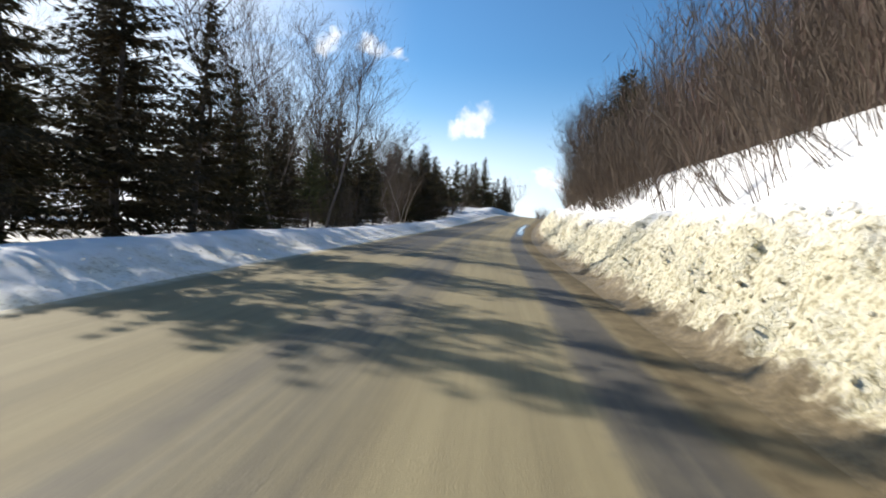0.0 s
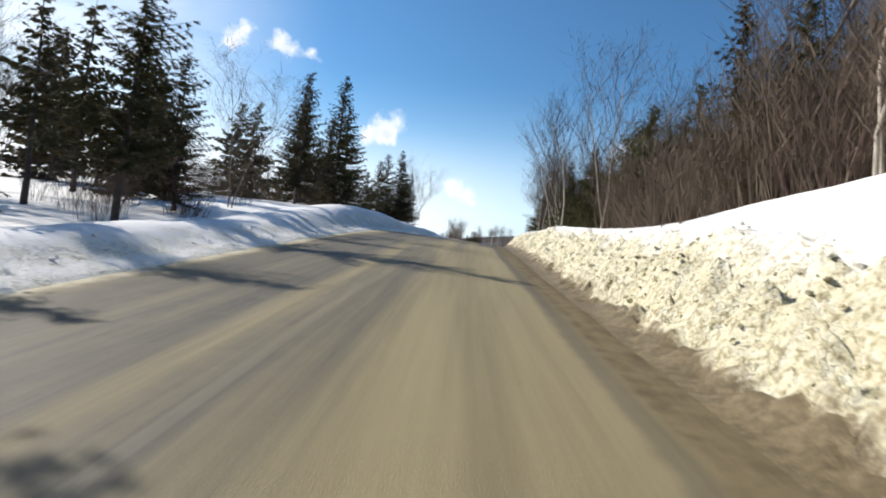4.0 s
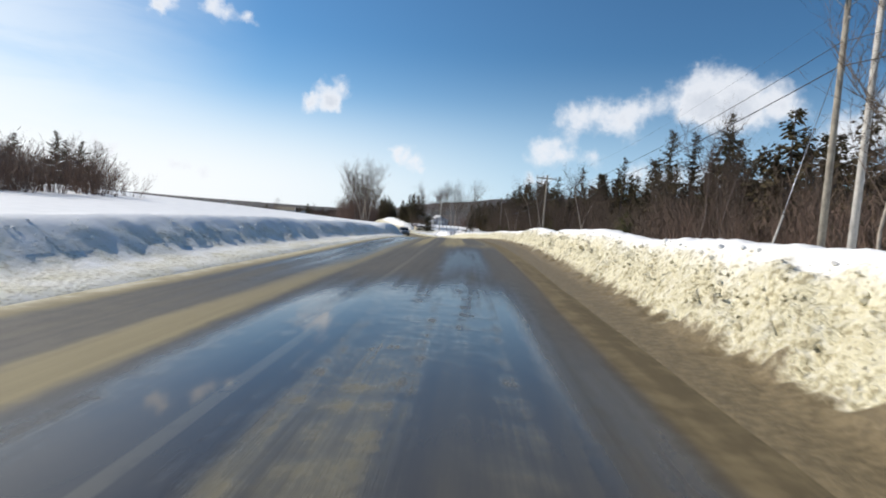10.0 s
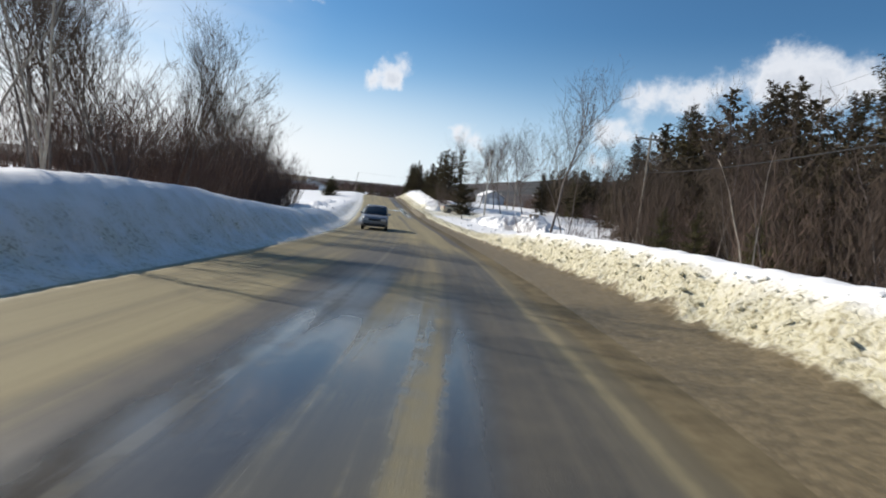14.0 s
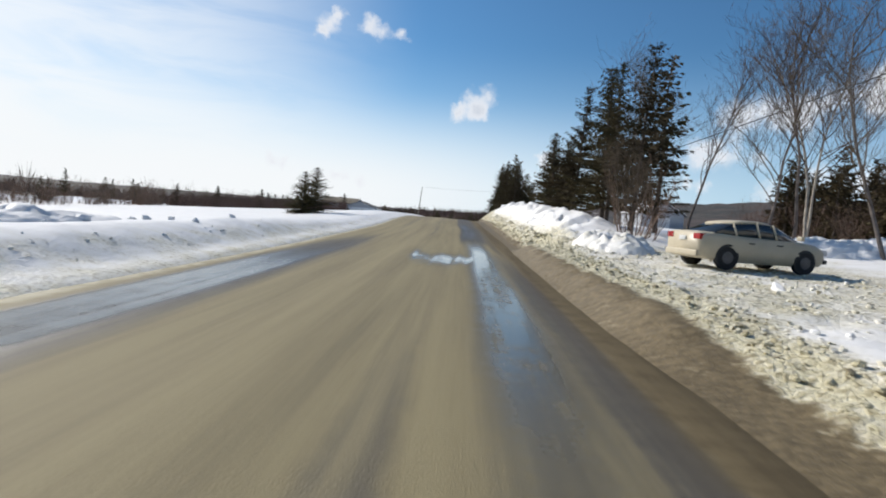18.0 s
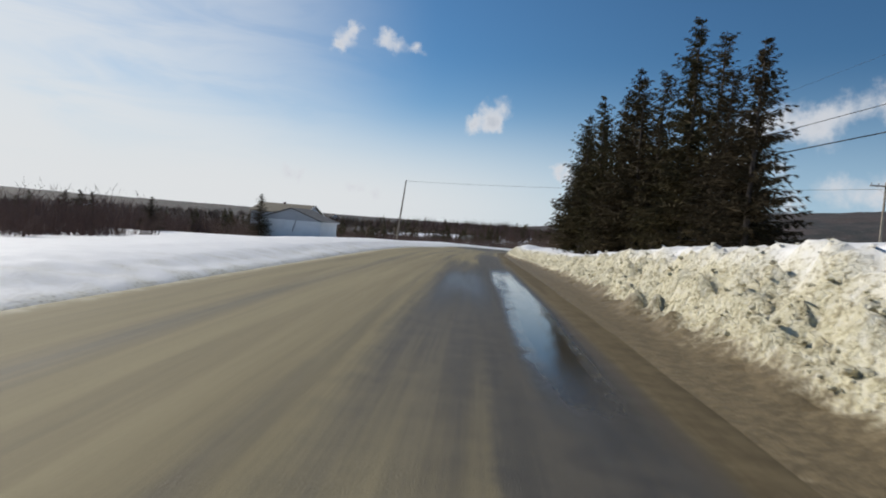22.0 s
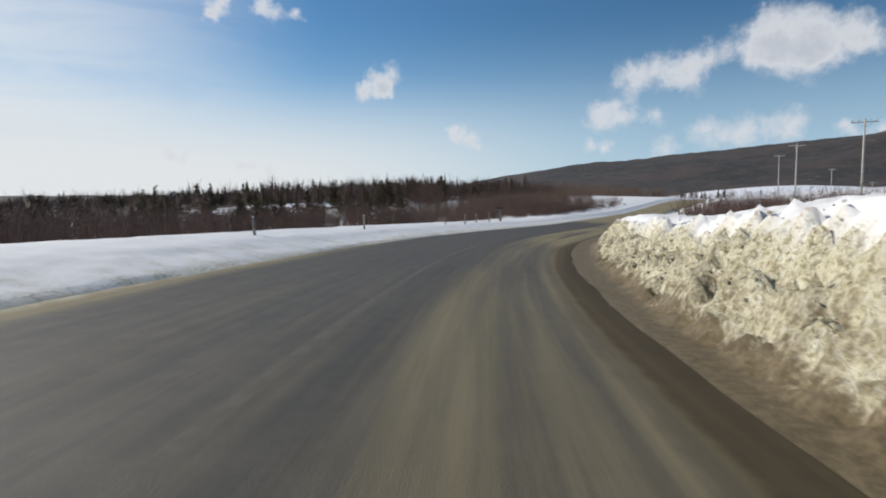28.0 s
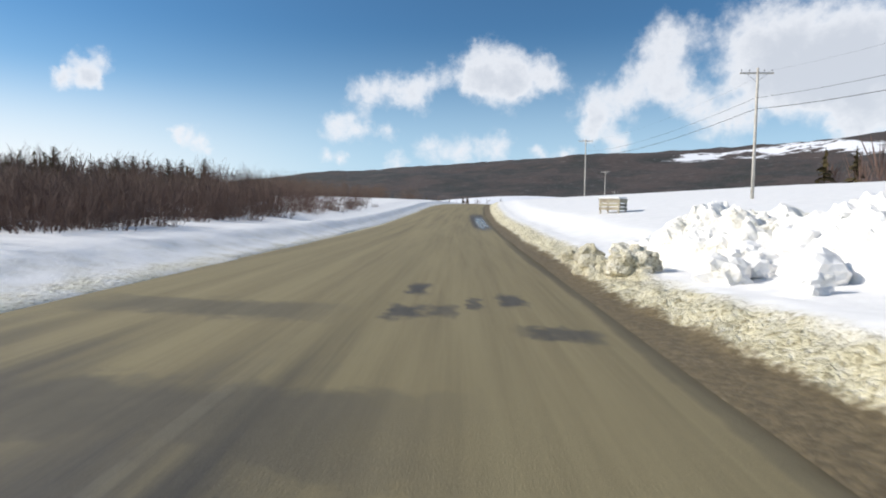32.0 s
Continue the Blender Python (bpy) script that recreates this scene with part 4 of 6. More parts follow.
def thicket(seed, height=2.6, radius=1.2, stems=34, twig=None, name="shrub", label="leafless alder shrub with reddish-brown stems", flat=False, twigs=13, stout=1.0):
    """A bush of thin stems that fan out from the ground."""
    r = np.random.default_rng(seed)
    st = Tube()
    for i in range(stems):
        ang, off = r.random() * 2 * np.pi, radius * 0.55 * r.random() ** 0.5
        base = np.array([np.cos(ang) * off, np.sin(ang) * off, -0.25])
        a2 = ang + r.normal(0, 0.7)
        h = height * (0.55 + 0.5 * r.random())
        d = np.array([np.cos(a2) * radius * (0.3 + 0.6 * r.random()), np.sin(a2) * radius * (0.3 + 0.6 * r.random()), h])
        u = np.linspace(0, 1, 4)[:, None]
        pts = base + d * u + np.array([0, 0, 0.12 * h]) * (u * (1 - u)) + r.normal(0, 0.03 * height, (4, 3)) * u
        thick = (0.010 + 0.0025 * height) * stout
        if flat:
            st.blades(pts[:-1] - (pts[1:] - pts[:-1]) * 0.12, pts[1:] + (pts[1:] - pts[:-1]) * 0.12, thick * np.array([1.1, 0.8, 0.5]), r.normal(0, 1, (3, 3)))
        else:
            st.limb(pts, thick * np.array([1, 0.75, 0.5, 0.2]), 3)
        k = twigs
        w = 0.18 + 0.82 * r.random(k)
        at = np.stack([np.interp(w * 3, np.arange(4), pts[:, c]) for c in range(3)], 1)
        a3 = r.random(k) * 2 * np.pi
        tip = at + np.stack((np.cos(a3) * 0.5, np.sin(a3) * 0.5, np.full(k, 0.75)), 1) * (height * (0.10 + 0.17 * r.random(k)))[:, None]
        st.blades(at, tip, np.full(k, (0.007 + 0.0012 * height) * stout), r.normal(0, 1, (k, 3)))
    return tagged(new(name, st.mesh(name, twig or RED_TWIG)), label, "shrub")


SPRUCES = [conifer(1, 10, 0.22, 0.05), conifer(2, 10, 0.26, 0.10, ragged=0.35), conifer(3, 10, 0.19, 0.16, thin=0.9), conifer(4, 10, 0.30, 0.06, ragged=0.3), conifer(5, 10, 0.15, 0.38, thin=0.75, ragged=0.45, label="tall thin spruce tree with bare lower trunk"),
           conifer(6, 10, 0.24, 0.14, thin=0.95, ragged=0.4, label="dark spruce tree with bare lower branches")]
PINES = [conifer(11, 9, 0.30, 0.22, thin=0.75, droop=0.05, needle=PINE, ragged=0.5, name="pine_tree", label="bushy pine tree with yellowish-green boughs"), conifer(12, 9, 0.26, 0.12, thin=0.8, droop=0.1, needle=PINE, ragged=0.5, name="pine_tree", label="bushy pine tree with yellowish-green boughs"),
         conifer(13, 8, 0.40, 0.16, thin=0.9, droop=0.0, ragged=0.45, dome=True, name="pine_tree", label="broad dark pine tree with spreading boughs")]
BARES = [bare_tree(21, 10), bare_tree(22, 10, first=0.35), bare_tree(23, 9, 4, 0.22, fine=0.92, spread=0.52, label="leafless tree with several slender stems"), bare_tree(24, 10, 2, 0.15, fine=0.85), bare_tree(25, 8, 5, 0.26, fine=0.82, spread=0.52, label="leafless tree with several slender stems")]
BIRCHES = [bare_tree(31, 11, 1, 0.1, BIRCH, fine=0.9, first=0.4, name="birch_tree", label="leafless birch tree with pale bark"), bare_tree(32, 11, 2, 0.16, BIRCH, fine=0.8, first=0.38, name="birch_tree", label="leafless birch tree with two pale stems"), bare_tree(33, 10, 3, 0.2, BIRCH, fine=0.7, first=0.35, name="birch_tree", label="leafless birch tree with pale leaning stems")]
SHRUBS = [thicket(41, 2.8, 1.3, twigs=9), thicket(42, 2.2, 1.1, 28, twigs=9), thicket(43, 3.6, 1.6, 38, twigs=9), thicket(44, 1.3, 0.9, 22, twigs=8)]
BRUSH = [thicket(45, 4.6, 2.0, 44, TWIG, flat=True, stout=0.75, twigs=10), thicket(46, 3.8, 1.8, 40, RED_TWIG, flat=True, stout=0.85, twigs=10), thicket(47, 5.6, 1.8, 36, TWIG, flat=True, stout=0.6), thicket(54, 4.4, 2.0, 24, TWIG, stout=0.9, twigs=18), thicket(55, 2.6, 1.5, 38, RED_TWIG, flat=True, stout=1.0, twigs=8)]
FAR_BRUSH = [thicket(48, 4.2, 1.9, 24, RED_TWIG, flat=True, twigs=9, stout=1.45), thicket(49, 3.6, 2.0, 22, RED_TWIG, flat=True, twigs=9, stout=1.45)]
LIGHT = [conifer(51, 10, 0.27, 0.05, thin=0.55, dense=3, blade=0.30, spray=1.0), conifer(52, 10, 0.30, 0.12, thin=0.55, dense=3, blade=0.30, ragged=0.35, spray=1.0),
         conifer(53, 10, 0.16, 0.35, thin=0.55, dense=3, blade=0.30, ragged=0.45, spray=1.0, label="tall thin spruce tree with bare lower trunk")]
USED = set()
dice = random.Random(7)


def plant(kind, s, n, size=1.0, tilt=0.0, sink=0.1, group=""):
    """Set a plant of a kind at a station and offset; the first of a kind is the pattern itself."""
    at = place(s, n, sink)
    m = Matrix.Translation(at) @ Euler((radians(dice.uniform(-tilt, tilt)), radians(dice.uniform(-tilt, tilt)), dice.uniform(0, 6.28))).to_matrix().to_4x4()
    if kind.name not in USED:
        USED.add(kind.name)
        ob = kind
        ob.matrix_basis = m
    else:
        ob = copy_thing(kind, m)
    ob.scale = (size, size, size)
    return tagged(ob, group=group)


def mesh_arrays(me):
    v = np.empty(len(me.vertices) * 3, np.float32)
    me.vertices.foreach_get("co", v)
    f = np.empty(len(me.loops), np.int32)
    me.loops.foreach_get("vertex_index", f)
    return v.reshape(-1, 3), f.reshape(-1, 4)


def join_plants(name, label, kinds, s0, s1, n0, n1, count, lo, hi, seed, tilt=6.0, category="brush", lean=0.0):
    """Uncountable brush or woods: many plants of the given kinds, one mesh for each sort of part."""
    r = random.Random(seed)
    data = [[(o.name.split(".")[0], *mesh_arrays(o.data), o.data.materials[0]) for o in (kind, *kind.children) if o.type == "MESH"] for kind in kinds]
    heaps = {}
    for i in range(count):
        m = np.array(Euler((radians(r.uniform(-tilt, tilt)), radians(r.uniform(-tilt, tilt)), r.uniform(0, 6.28))).to_matrix())
        s, n = r.uniform(s0, s1), r.uniform(n0, n1)
        size, at = r.uniform(lo, hi), np.array(place(s, n, 0.1))
        if lean:
            _, t = along(np.array([s]))
            out, a = math.copysign(1, n), radians(r.uniform(0.3, 1.3) * lean)
            m = np.array(Vector((0, 0, 1)).rotation_difference(Vector((-out * t[0, 1] * math.sin(a), out * t[0, 0] * math.sin(a), math.cos(a)))).to_matrix()) @ m
        for piece, v, f, mat in data[r.randrange(len(data))]:
            heap = heaps.setdefault((piece, mat), [[], [], 0])
            heap[0].append(v @ m.T * size + at)
            heap[1].append(f + heap[2])
            heap[2] += len(v)
    made = [(piece, mesh_object(piece, np.vstack(h[0]), np.vstack(h[1]), mat, False)) for (piece, mat), h in heaps.items()]
    if len(made) == 1:
        return tagged(new(name, made[0][1]), label, category, kind="stuff")
    root = tagged(new(name), label, category, kind="stuff")
    for piece, me in made:
        part(piece, me, None, root)
    return root


def station_of(x, y):
    """Station and offset of a world place."""
    i = int(np.argmin((PTS[:, 0] - x) ** 2 + (PTS[:, 1] - y) ** 2))
    dx, dy = x - PTS[i, 0], y - PTS[i, 1]
    return float(RUN[i] + dx * TAN[i, 0] + dy * TAN[i, 1]), float(dx * TAN[i, 1] - dy * TAN[i, 0])


def scatter(kinds, s0, s1, n0, n1, count, lo, hi, tilt=3.0, group="", gap=1.2, made=[]):
    """Plants strewn over a strip, no two closer than the gap."""
    tries = done = 0
    while done < count and tries < count * 12:
        tries += 1
        s, n = dice.uniform(s0, s1), dice.uniform(n0, n1)
        if any((s - a) ** 2 + (n - b) ** 2 < gap * gap for a, b in made[-400:]):
            continue
        made.append((s, n))
        plant(dice.choice(kinds), s, n, dice.uniform(lo, hi), tilt, 0.1, group)
        done += 1


SP, PI, BA, BI, SH, BR, LI, FB = SPRUCES, PINES[:2], BARES, BIRCHES, SHRUBS, BRUSH, LIGHT, FAR_BRUSH
# left-hand wood at the start of the drive
for s, n, k, size in ((13, -12, SP[1], 1.2), (16, -12.5, SP[0], 1.25), (19, -11, SP[3], 1.15), (22, -13.5, SP[2], 1.3), (26, -12, SP[1], 1.1), (30, -13.5, BA[0], 1.45), (29, -11.5, SP[3], 0.85), (32, -12.8, SP[1], 0.8), (35, -12, SP[3], 0.72), (38, -12.6, SP[1], 0.74), (37, -13, BA[3], 1.4), (33, -10.8, BA[1], 1.15), (43, -11.2, BA[0], 1.3), (49, -13.5, SP[3], 0.95), (53, -14.2, SP[3], 0.9),
                      (42, -12.2, PI[0], 0.72), (45, -13, PI[1], 0.68), (50, -11, SP[1], 0.80), (47, -15, BA[0], 1.3), (51, -14, BA[1], 1.3), (55, -15, BA[2], 1.2), (57, -11.5, SP[0], 0.55), (62.5, -10, BI[2], 0.72), (64, -12, BA[4], 0.9),
                      (66, -14, BA[1], 1.0), (69, -11.5, SP[3], 0.80), (73, -11.5, SP[3], 0.92), (76, -11, SP[1], 1.02), (79, -11.3, SP[3], 0.92), (83.5, -11.2, SP[1], 0.92), (87, -11, SP[3], 0.6), (91, -11.5, SP[1], 0.72),
                      (97.5, -10.6, PI[0], 1.02), (103, -11.4, SP[1], 0.72), (108, -11, BA[3], 0.75), (118, -10.8, SP[2], 0.95), (124.6, -10, SP[0], 1.10), (121, -11.6, SP[1], 0.92), (128.8, -10.2, SP[1], 0.95), (133, -13, SP[2], 0.92), (136, -14, SP[4], 0.95),
                      (139, -16, SP[2], 0.8), (130, -15, SP[0], 1.0)):
    plant(k, s, n, size, 2, group="roadside wood")
join_plants("back_wood", "dark spruces behind the roadside trees", LI, -8, 132, -30, -15, 54, 0.7, 1.05, 101, 2, "woods")
scatter(BA, 26, 120, -24, -13, 16, 0.85, 1.2, group="roadside wood")
join_plants("brush", "leafless brown undergrowth along the edge of the wood", BR[:3], 12, 135, -17, -10, 70, 0.45, 0.85, 1)
for s, n, k, size in ((152, -13, SP[3], 0.48), (155, -11.5, SP[1], 0.95), (157.6, -10.4, SP[0], 1.05), (160, -10.8, SP[2], 0.95), (158, -13.5, SP[1], 0.9), (162, -10.4, SP[3], 0.80), (164, -10.0, SP[2], 0.84), (165.5, -9.4, BA[3], 0.95), (155, -14.5, SP[3], 0.7)):
    plant(k, s, n, size, 2, group="roadside wood")
scatter(BA + LI[:2], 150, 205, -46, -27, 26, 0.5, 0.85, group="wood behind the field edge")
scatter(BA, 158, 200, -32, -19, 11, 0.6, 0.85, 3, "wood behind the field edge")
join_plants("brush", "leafless brown brush behind the snowy field edge", FB, 150, 200, -46, -27, 120, 0.6, 1.0, 2)
join_plants("brush", "dense reddish-brown brush behind the snowy field edge", FB, 200, 238, -42, -23, 260, 0.6, 0.9, 27)
join_plants("brush", "reddish-brown thicket beyond the snowbank", FB, 226, 262, -60, -36, 130, 0.5, 0.8, 3)
scatter(LI[:2] + BA[2:3], 205, 255, -58, -30, 9, 0.4, 0.65, group="trees in the thicket")
# clump of bare trees beside the bend
for s, n, k, size in ((285, -11.0, BI[2], 0.98), (287, -10.2, BI[1], 0.88), (289, -11.4, BA[2], 1.02), (291, -10.0, BA[4], 0.95), (297, -10.4, BA[4], 0.95), (304, -10.6, BA[3], 0.75), (309, -11.4, BA[2], 0.78), (314, -12, BA[4], 0.82), (319, -13, BA[2], 0.75), (324, -15, BA[4], 0.78)):
    plant(k, s, n, size, 4, group="bare trees beside the bend")
join_plants("brush", "dense reddish-brown brush among bare trees", [BR[1]], 290, 324, -14, -9.6, 92, 0.8, 1.3, 4)
scatter([LI[0], BA[0], BA[2], LI[1]], 338, 352, -34, -20, 5, 0.5, 0.75, group="trees beyond the field")
join_plants("brush", "reddish-brown thicket in the hollow beyond the field", FB, 322, 476, -60, -38, 230, 0.55, 0.95, 16)
join_plants("hollow_wood", "small dark spruces in the hollow", LI, 322, 476, -60, -44, 30, 0.32, 0.52, 102, 2, "woods")
# two spruces and the house plot
for s, n, k, size in ((497, -30.0, SP[0], 0.62), (484, -38, SP[3], 0.42), (480, -44, LI[0], 0.45)):
    plant(k, s, n, size, 1, group="spruces near the house").scale = (size * 1.35, size * 1.35, size)

for s, n, size in ((394.0, -11.4, 0.42), (396.3, -10.9, 0.47)):
    plant(SP[3], s, n, size, 1, group="spruces near the house").scale = (size * 1.4, size * 1.4, size * 0.88)

# right-hand hillside: brush with slender stems
join_plants("brush", "dense leafless brown brush covering the hillside", BR[:3], 4, 45, 10.0, 24, 128, 1.1, 1.75, 5)
join_plants("brush", "dense leafless brown brush behind birches", BR[:3], 50, 112, 13.5, 25, 130, 1.0, 1.6, 21)
join_plants("brush", "arching brown saplings leaning over the snowbank", [BR[3]], 4, 46, 8.0, 11.5, 58, 0.7, 1.1, 6, 22, lean=15)
join_plants("brush", "a few arching saplings below pale birches", [BR[3]], 46, 105, 8.2, 12, 50, 0.5, 0.9, 20, 20, lean=14)
join_plants("brush", "dense reddish-brown saplings on the cutting", BR[:3], 63, 112, 10.2, 14, 105, 0.75, 1.2, 30)
scatter(BA, 10, 112, 13.5, 26, 54, 0.75, 1.1, 5, "hillside trees")
scatter(BI, 40, 118, 10.5, 18, 10, 0.8, 1.05, 7, "hillside trees")
for s, n, k, size in ((53, 12.5, PI[0], 1.0), (56.5, 11.4, SP[3], 1.1), (54.0, 10.8, SP[0], 0.8), (60.0, 12.2, SP[1], 1.2), (58, 13, PI[1], 1.3), (61, 14, PI[0], 1.25), (49, 14, PI[1], 0.9), (88, 13, SP[2], 0.85), (96, 11.5, PI[1], 0.8)):
    plant(k, s, n, size, 3, group="hillside trees")
for s, n, k, size in ((56.5, 9.9, BI[0], 0.8), (59.5, 9.7, BI[2], 0.85), (62, 10.3, BI[1], 0.85), (64.5, 9.8, BI[0], 0.75), (67, 12, BI[1], 0.8), (70, 10.4, BI[2], 0.85), (72, 11.8, BI[1], 0.9), (74, 10.0, BI[2], 0.8), (76.5, 11.4, BI[0], 0.85), (79, 10.2, BI[2], 0.85), (82, 11.2, BI[1], 0.9), (69, 9.3, BI[0], 0.9), (73, 9.0, BI[1], 0.85), (71.5, 11.0, BI[0], 1.0), (75.5, 9.6, BI[0], 0.95), (77.5, 12.4, BI[1], 1.0), (80.5, 9.4, BI[1], 0.9), (84.5, 10.0, BI[0], 0.95), (86.5, 11.6, BI[2], 0.95), (89, 9.8, BI[1], 0.9), (66, 11.2, BI[2], 0.9)):
    plant(k, s, n, size, 9, group="hillside trees")
# birches and conifers past the cutting
scatter(PI + SP[2:3], 100, 178, 12.5, 18, 22, 0.7, 1.15, 2, "mixed wood")
join_plants("back_wood", "dark spruces behind birches and pines", LI, 100, 180, 17, 32, 40, 0.8, 1.2, 103, 2, "woods")
scatter(PI, 104, 172, 9.8, 12.5, 26, 0.4, 0.8, 2, "mixed wood")
scatter(BA, 95, 176, 10.5, 22, 20, 0.9, 1.2, 4, "mixed wood")
join_plants("brush", "brown undergrowth between birches and pines", BR[:3], 100, 180, 10.5, 20, 50, 0.6, 1.1, 7)
for s, n, k, size in ((112, 9.4, BI[1], 1.0), (126, 9.0, BI[0], 0.95), (131, 9.6, BI[2], 0.9), (135, 9.5, BI[1], 1.1), (137, 10.2, BI[2], 1.1), (147, 9.0, BI[1], 1.0), (152, 10.2, BI[0], 1.0), (160, 9.5, BI[2], 0.85), (174.7, 9.5, BI[0], 0.8), (166.7, 9.6, BI[0], 1.05), (168.9, 9.5, BI[1], 1.05),
                      (152.5, 12, SP[0], 1.05), (162.7, 12, SP[2], 1.18), (174.2, 12, SP[0], 1.25), (170, 11.2, SP[2], 1.2), (179, 11, PI[0], 1.25), (184, 11.2, PI[0], 1.3), (183.4, 9.2, SP[3], 0.52), (187.0, 11.0, SP[1], 0.95), (205.5, 12.4, BI[0], 0.7), (208.5, 13.2, BI[0], 0.6)):
    plant(k, s, n, size, 2, group="mixed wood")
# long wood below the road
scatter([SP[1], SP[3], SP[0]], 272, 330, 20, 25, 16, 0.7, 1.0, 2, "long wood", 1.6)
join_plants("long_wood", "dense dark spruce wood below the road", LI, 214, 336, 23, 50, 120, 0.95, 1.35, 104, 2, "woods")
scatter([SP[4], SP[4], SP[2]], 235, 332, 22, 28, 30, 1.05, 1.4, 2, "long wood", 1.4)
join_plants("brush", "dense leafless brown brush at the edge of the wood", BR[:3], 214, 322, 17, 26, 130, 0.9, 1.5, 8)
scatter(BA, 222, 325, 17, 26, 26, 0.6, 0.9, 4, "long wood edge", 1.1)
for s, n, k, size in ((276.3, 15, BI[1], 0.95), (273.5, 15, BI[0], 0.8), (294.5, 16, BI[1], 0.8), (256, 15.5, BI[0], 0.75), (262, 16.5, BI[0], 0.7)):
    plant(k, s, n, size, 7, group="long wood edge")
scatter(PI, 228, 312, 15.5, 20, 9, 0.35, 0.55, 2, "long wood edge")
plant(BA[1], 304.5, 9.2, 1.0, 5, group="long wood edge")
plant(BA[3], 309, 11.5, 0.8, 5, group="long wood edge")
scatter(SH, 306, 336, 9, 18, 7, 0.5, 0.8, 5, "yard shrubs")
# yard with the parked car
for s, n, k, size in ((349.4, 10.0, PINES[2], 0.60), (376, 10.8, SP[5], 1.0), (379, 10.4, SP[2], 0.95), (382.5, 11.0, SP[5], 1.05), (386, 11.8, SP[4], 1.1), (389, 10.2, SP[5], 1.0), (395.5, 11, SP[3], 0.74), (398.5, 11.4, SP[1], 0.74), (400.6, 10.6, SP[3], 0.78), (404.2, 11, SP[1], 0.80), (371.5, 9.6, BA[4], 0.55), (372.5, 10.2, SH[2], 1.0),
                      (381.7, 16, BA[1], 1.05), (373, 16.5, BA[0], 1.0), (369.7, 20, BA[0], 1.1), (377, 20, BA[1], 1.1), (366, 23, BA[0], 1.25), (380.5, 11.2, BI[0], 0.8), (382.5, 24, BI[0], 1.2), (386, 26, BI[0], 1.1), (381.5, 14, LI[2], 1.1), (390, 17, BA[0], 1.2),
                      (380, 30, SP[0], 0.82), (372, 33, LI[1], 0.75), (362, 36, LI[0], 0.8)):
    plant(k, s, n, size, 2, group="yard trees")
join_plants("back_wood", "dark spruces behind the snowy yard", LI, 322, 425, 38, 58, 50, 0.75, 1.15, 105, 2, "woods")
join_plants("back_wood", "dark spruces behind the yard and barn", LI, 372, 440, 38, 56, 26, 0.7, 1.0, 107, 2, "woods")
scatter(BA, 322, 425, 36, 56, 12, 0.8, 1.15, 2, "wood behind the yard")
join_plants("brush", "brown brush behind the snowy yard", [BR[1], BR[0]], 320, 425, 36, 58, 80, 0.7, 1.1, 9)
# spruce row
ROWS_SP = (SP[0], SP[5], SP[2], SP[5])
for i in range(18):
    plant((ROWS_SP[i % 4]), 436.5 + i * 1.75 + dice.uniform(-0.4, 0.4), 10.6 - 0.05 * i + dice.uniform(-0.4, 0.9), dice.uniform(0.98, 1.12) if i > 2 else 0.78, 1, group="spruce row")
scatter(LI, 459, 468, 13, 16, 4, 0.85, 1.05, 1, "spruce row")
plant(SP[5], 467.0, 9.9, 1.0, 1, group="spruce row")
join_plants("brush", "dense dark brown thicket in the hollow below the road", FB, 430, 452, -44, -18, 190, 0.42, 0.66, 18)
join_plants("brush", "dense dark brown thicket in the hollow below the road", FB, 452, 468, -48, -26, 140, 0.42, 0.66, 19)
scatter(LI[:2], 430, 468, -44, -28, 9, 0.28, 0.4, 2, "spruces in the hollow")
# brush round the last bend
join_plants("brush", "reddish-brown thicket beside the road in snow", [BR[4]], 596, 632, -30, -13.5, 230, 0.65, 1.1, 10)
join_plants("brush", "open reddish-brown bushes standing in snow", [BR[4], SH[1]], 628, 676, -24, -10.5, 70, 0.55, 0.95, 24)
join_plants("brush", "open reddish-brown bushes at the edge of the ploughed snow", [BR[4], SH[1]], 611, 640, -13.8, -8.6, 78, 0.6, 0.95, 29)
join_plants("brush", "reddish-brown thicket behind the open bushes", [BR[4]], 632, 690, -34, -22, 150, 0.8, 1.2, 25)
join_plants("brush", "reddish-brown thicket farther from the road", FB, 600, 705, -58, -28, 120, 0.5, 0.85, 17)
join_plants("brush", "reddish-brown thicket beyond the snowy field", FB, 545, 607, -60, -23, 480, 0.6, 0.92, 15)
join_plants("back_wood", "small dark spruces in the reddish-brown thicket", LI, 506, 625, -60, -32, 60, 0.36, 0.56, 109, 2, "woods")
join_plants("back_wood", "dark spruces behind the brown thicket", LI, 625, 705, -59, -42, 40, 0.42, 0.66, 108, 2, "woods")
join_plants("brush", "tall reddish-brown brush behind the thicket", FB, 625, 705, -59, -36, 110, 1.0, 1.5, 22)
join_plants("brush", "reddish-brown brush along the far snowy slope", FB, 700, 775, -58, -28, 110, 0.9, 1.4, 23)
join_plants("brush", "thin dry stalks poking out of the snow", [SH[3]], 603, 668, -12, -8.0, 90, 0.5, 1.0, 11, 10)
join_plants("back_wood", "small dark spruces behind the thicket", LI, 560, 700, -60, -44, 16, 0.35, 0.6, 106, 2, "woods")
join_plants("brush", "reddish-brown thicket beyond the snowy field", FB, 506, 548, -60, -32, 330, 0.6, 0.92, 12)
join_plants("brush", "reddish-brown thicket behind the house plot", FB, 470, 508, -60, -42, 110, 0.6, 1.05, 28)
scatter(SH, 589, 606, 10.5, 20, 30, 0.5, 0.9, 6, "brush on the rise", 0.8)
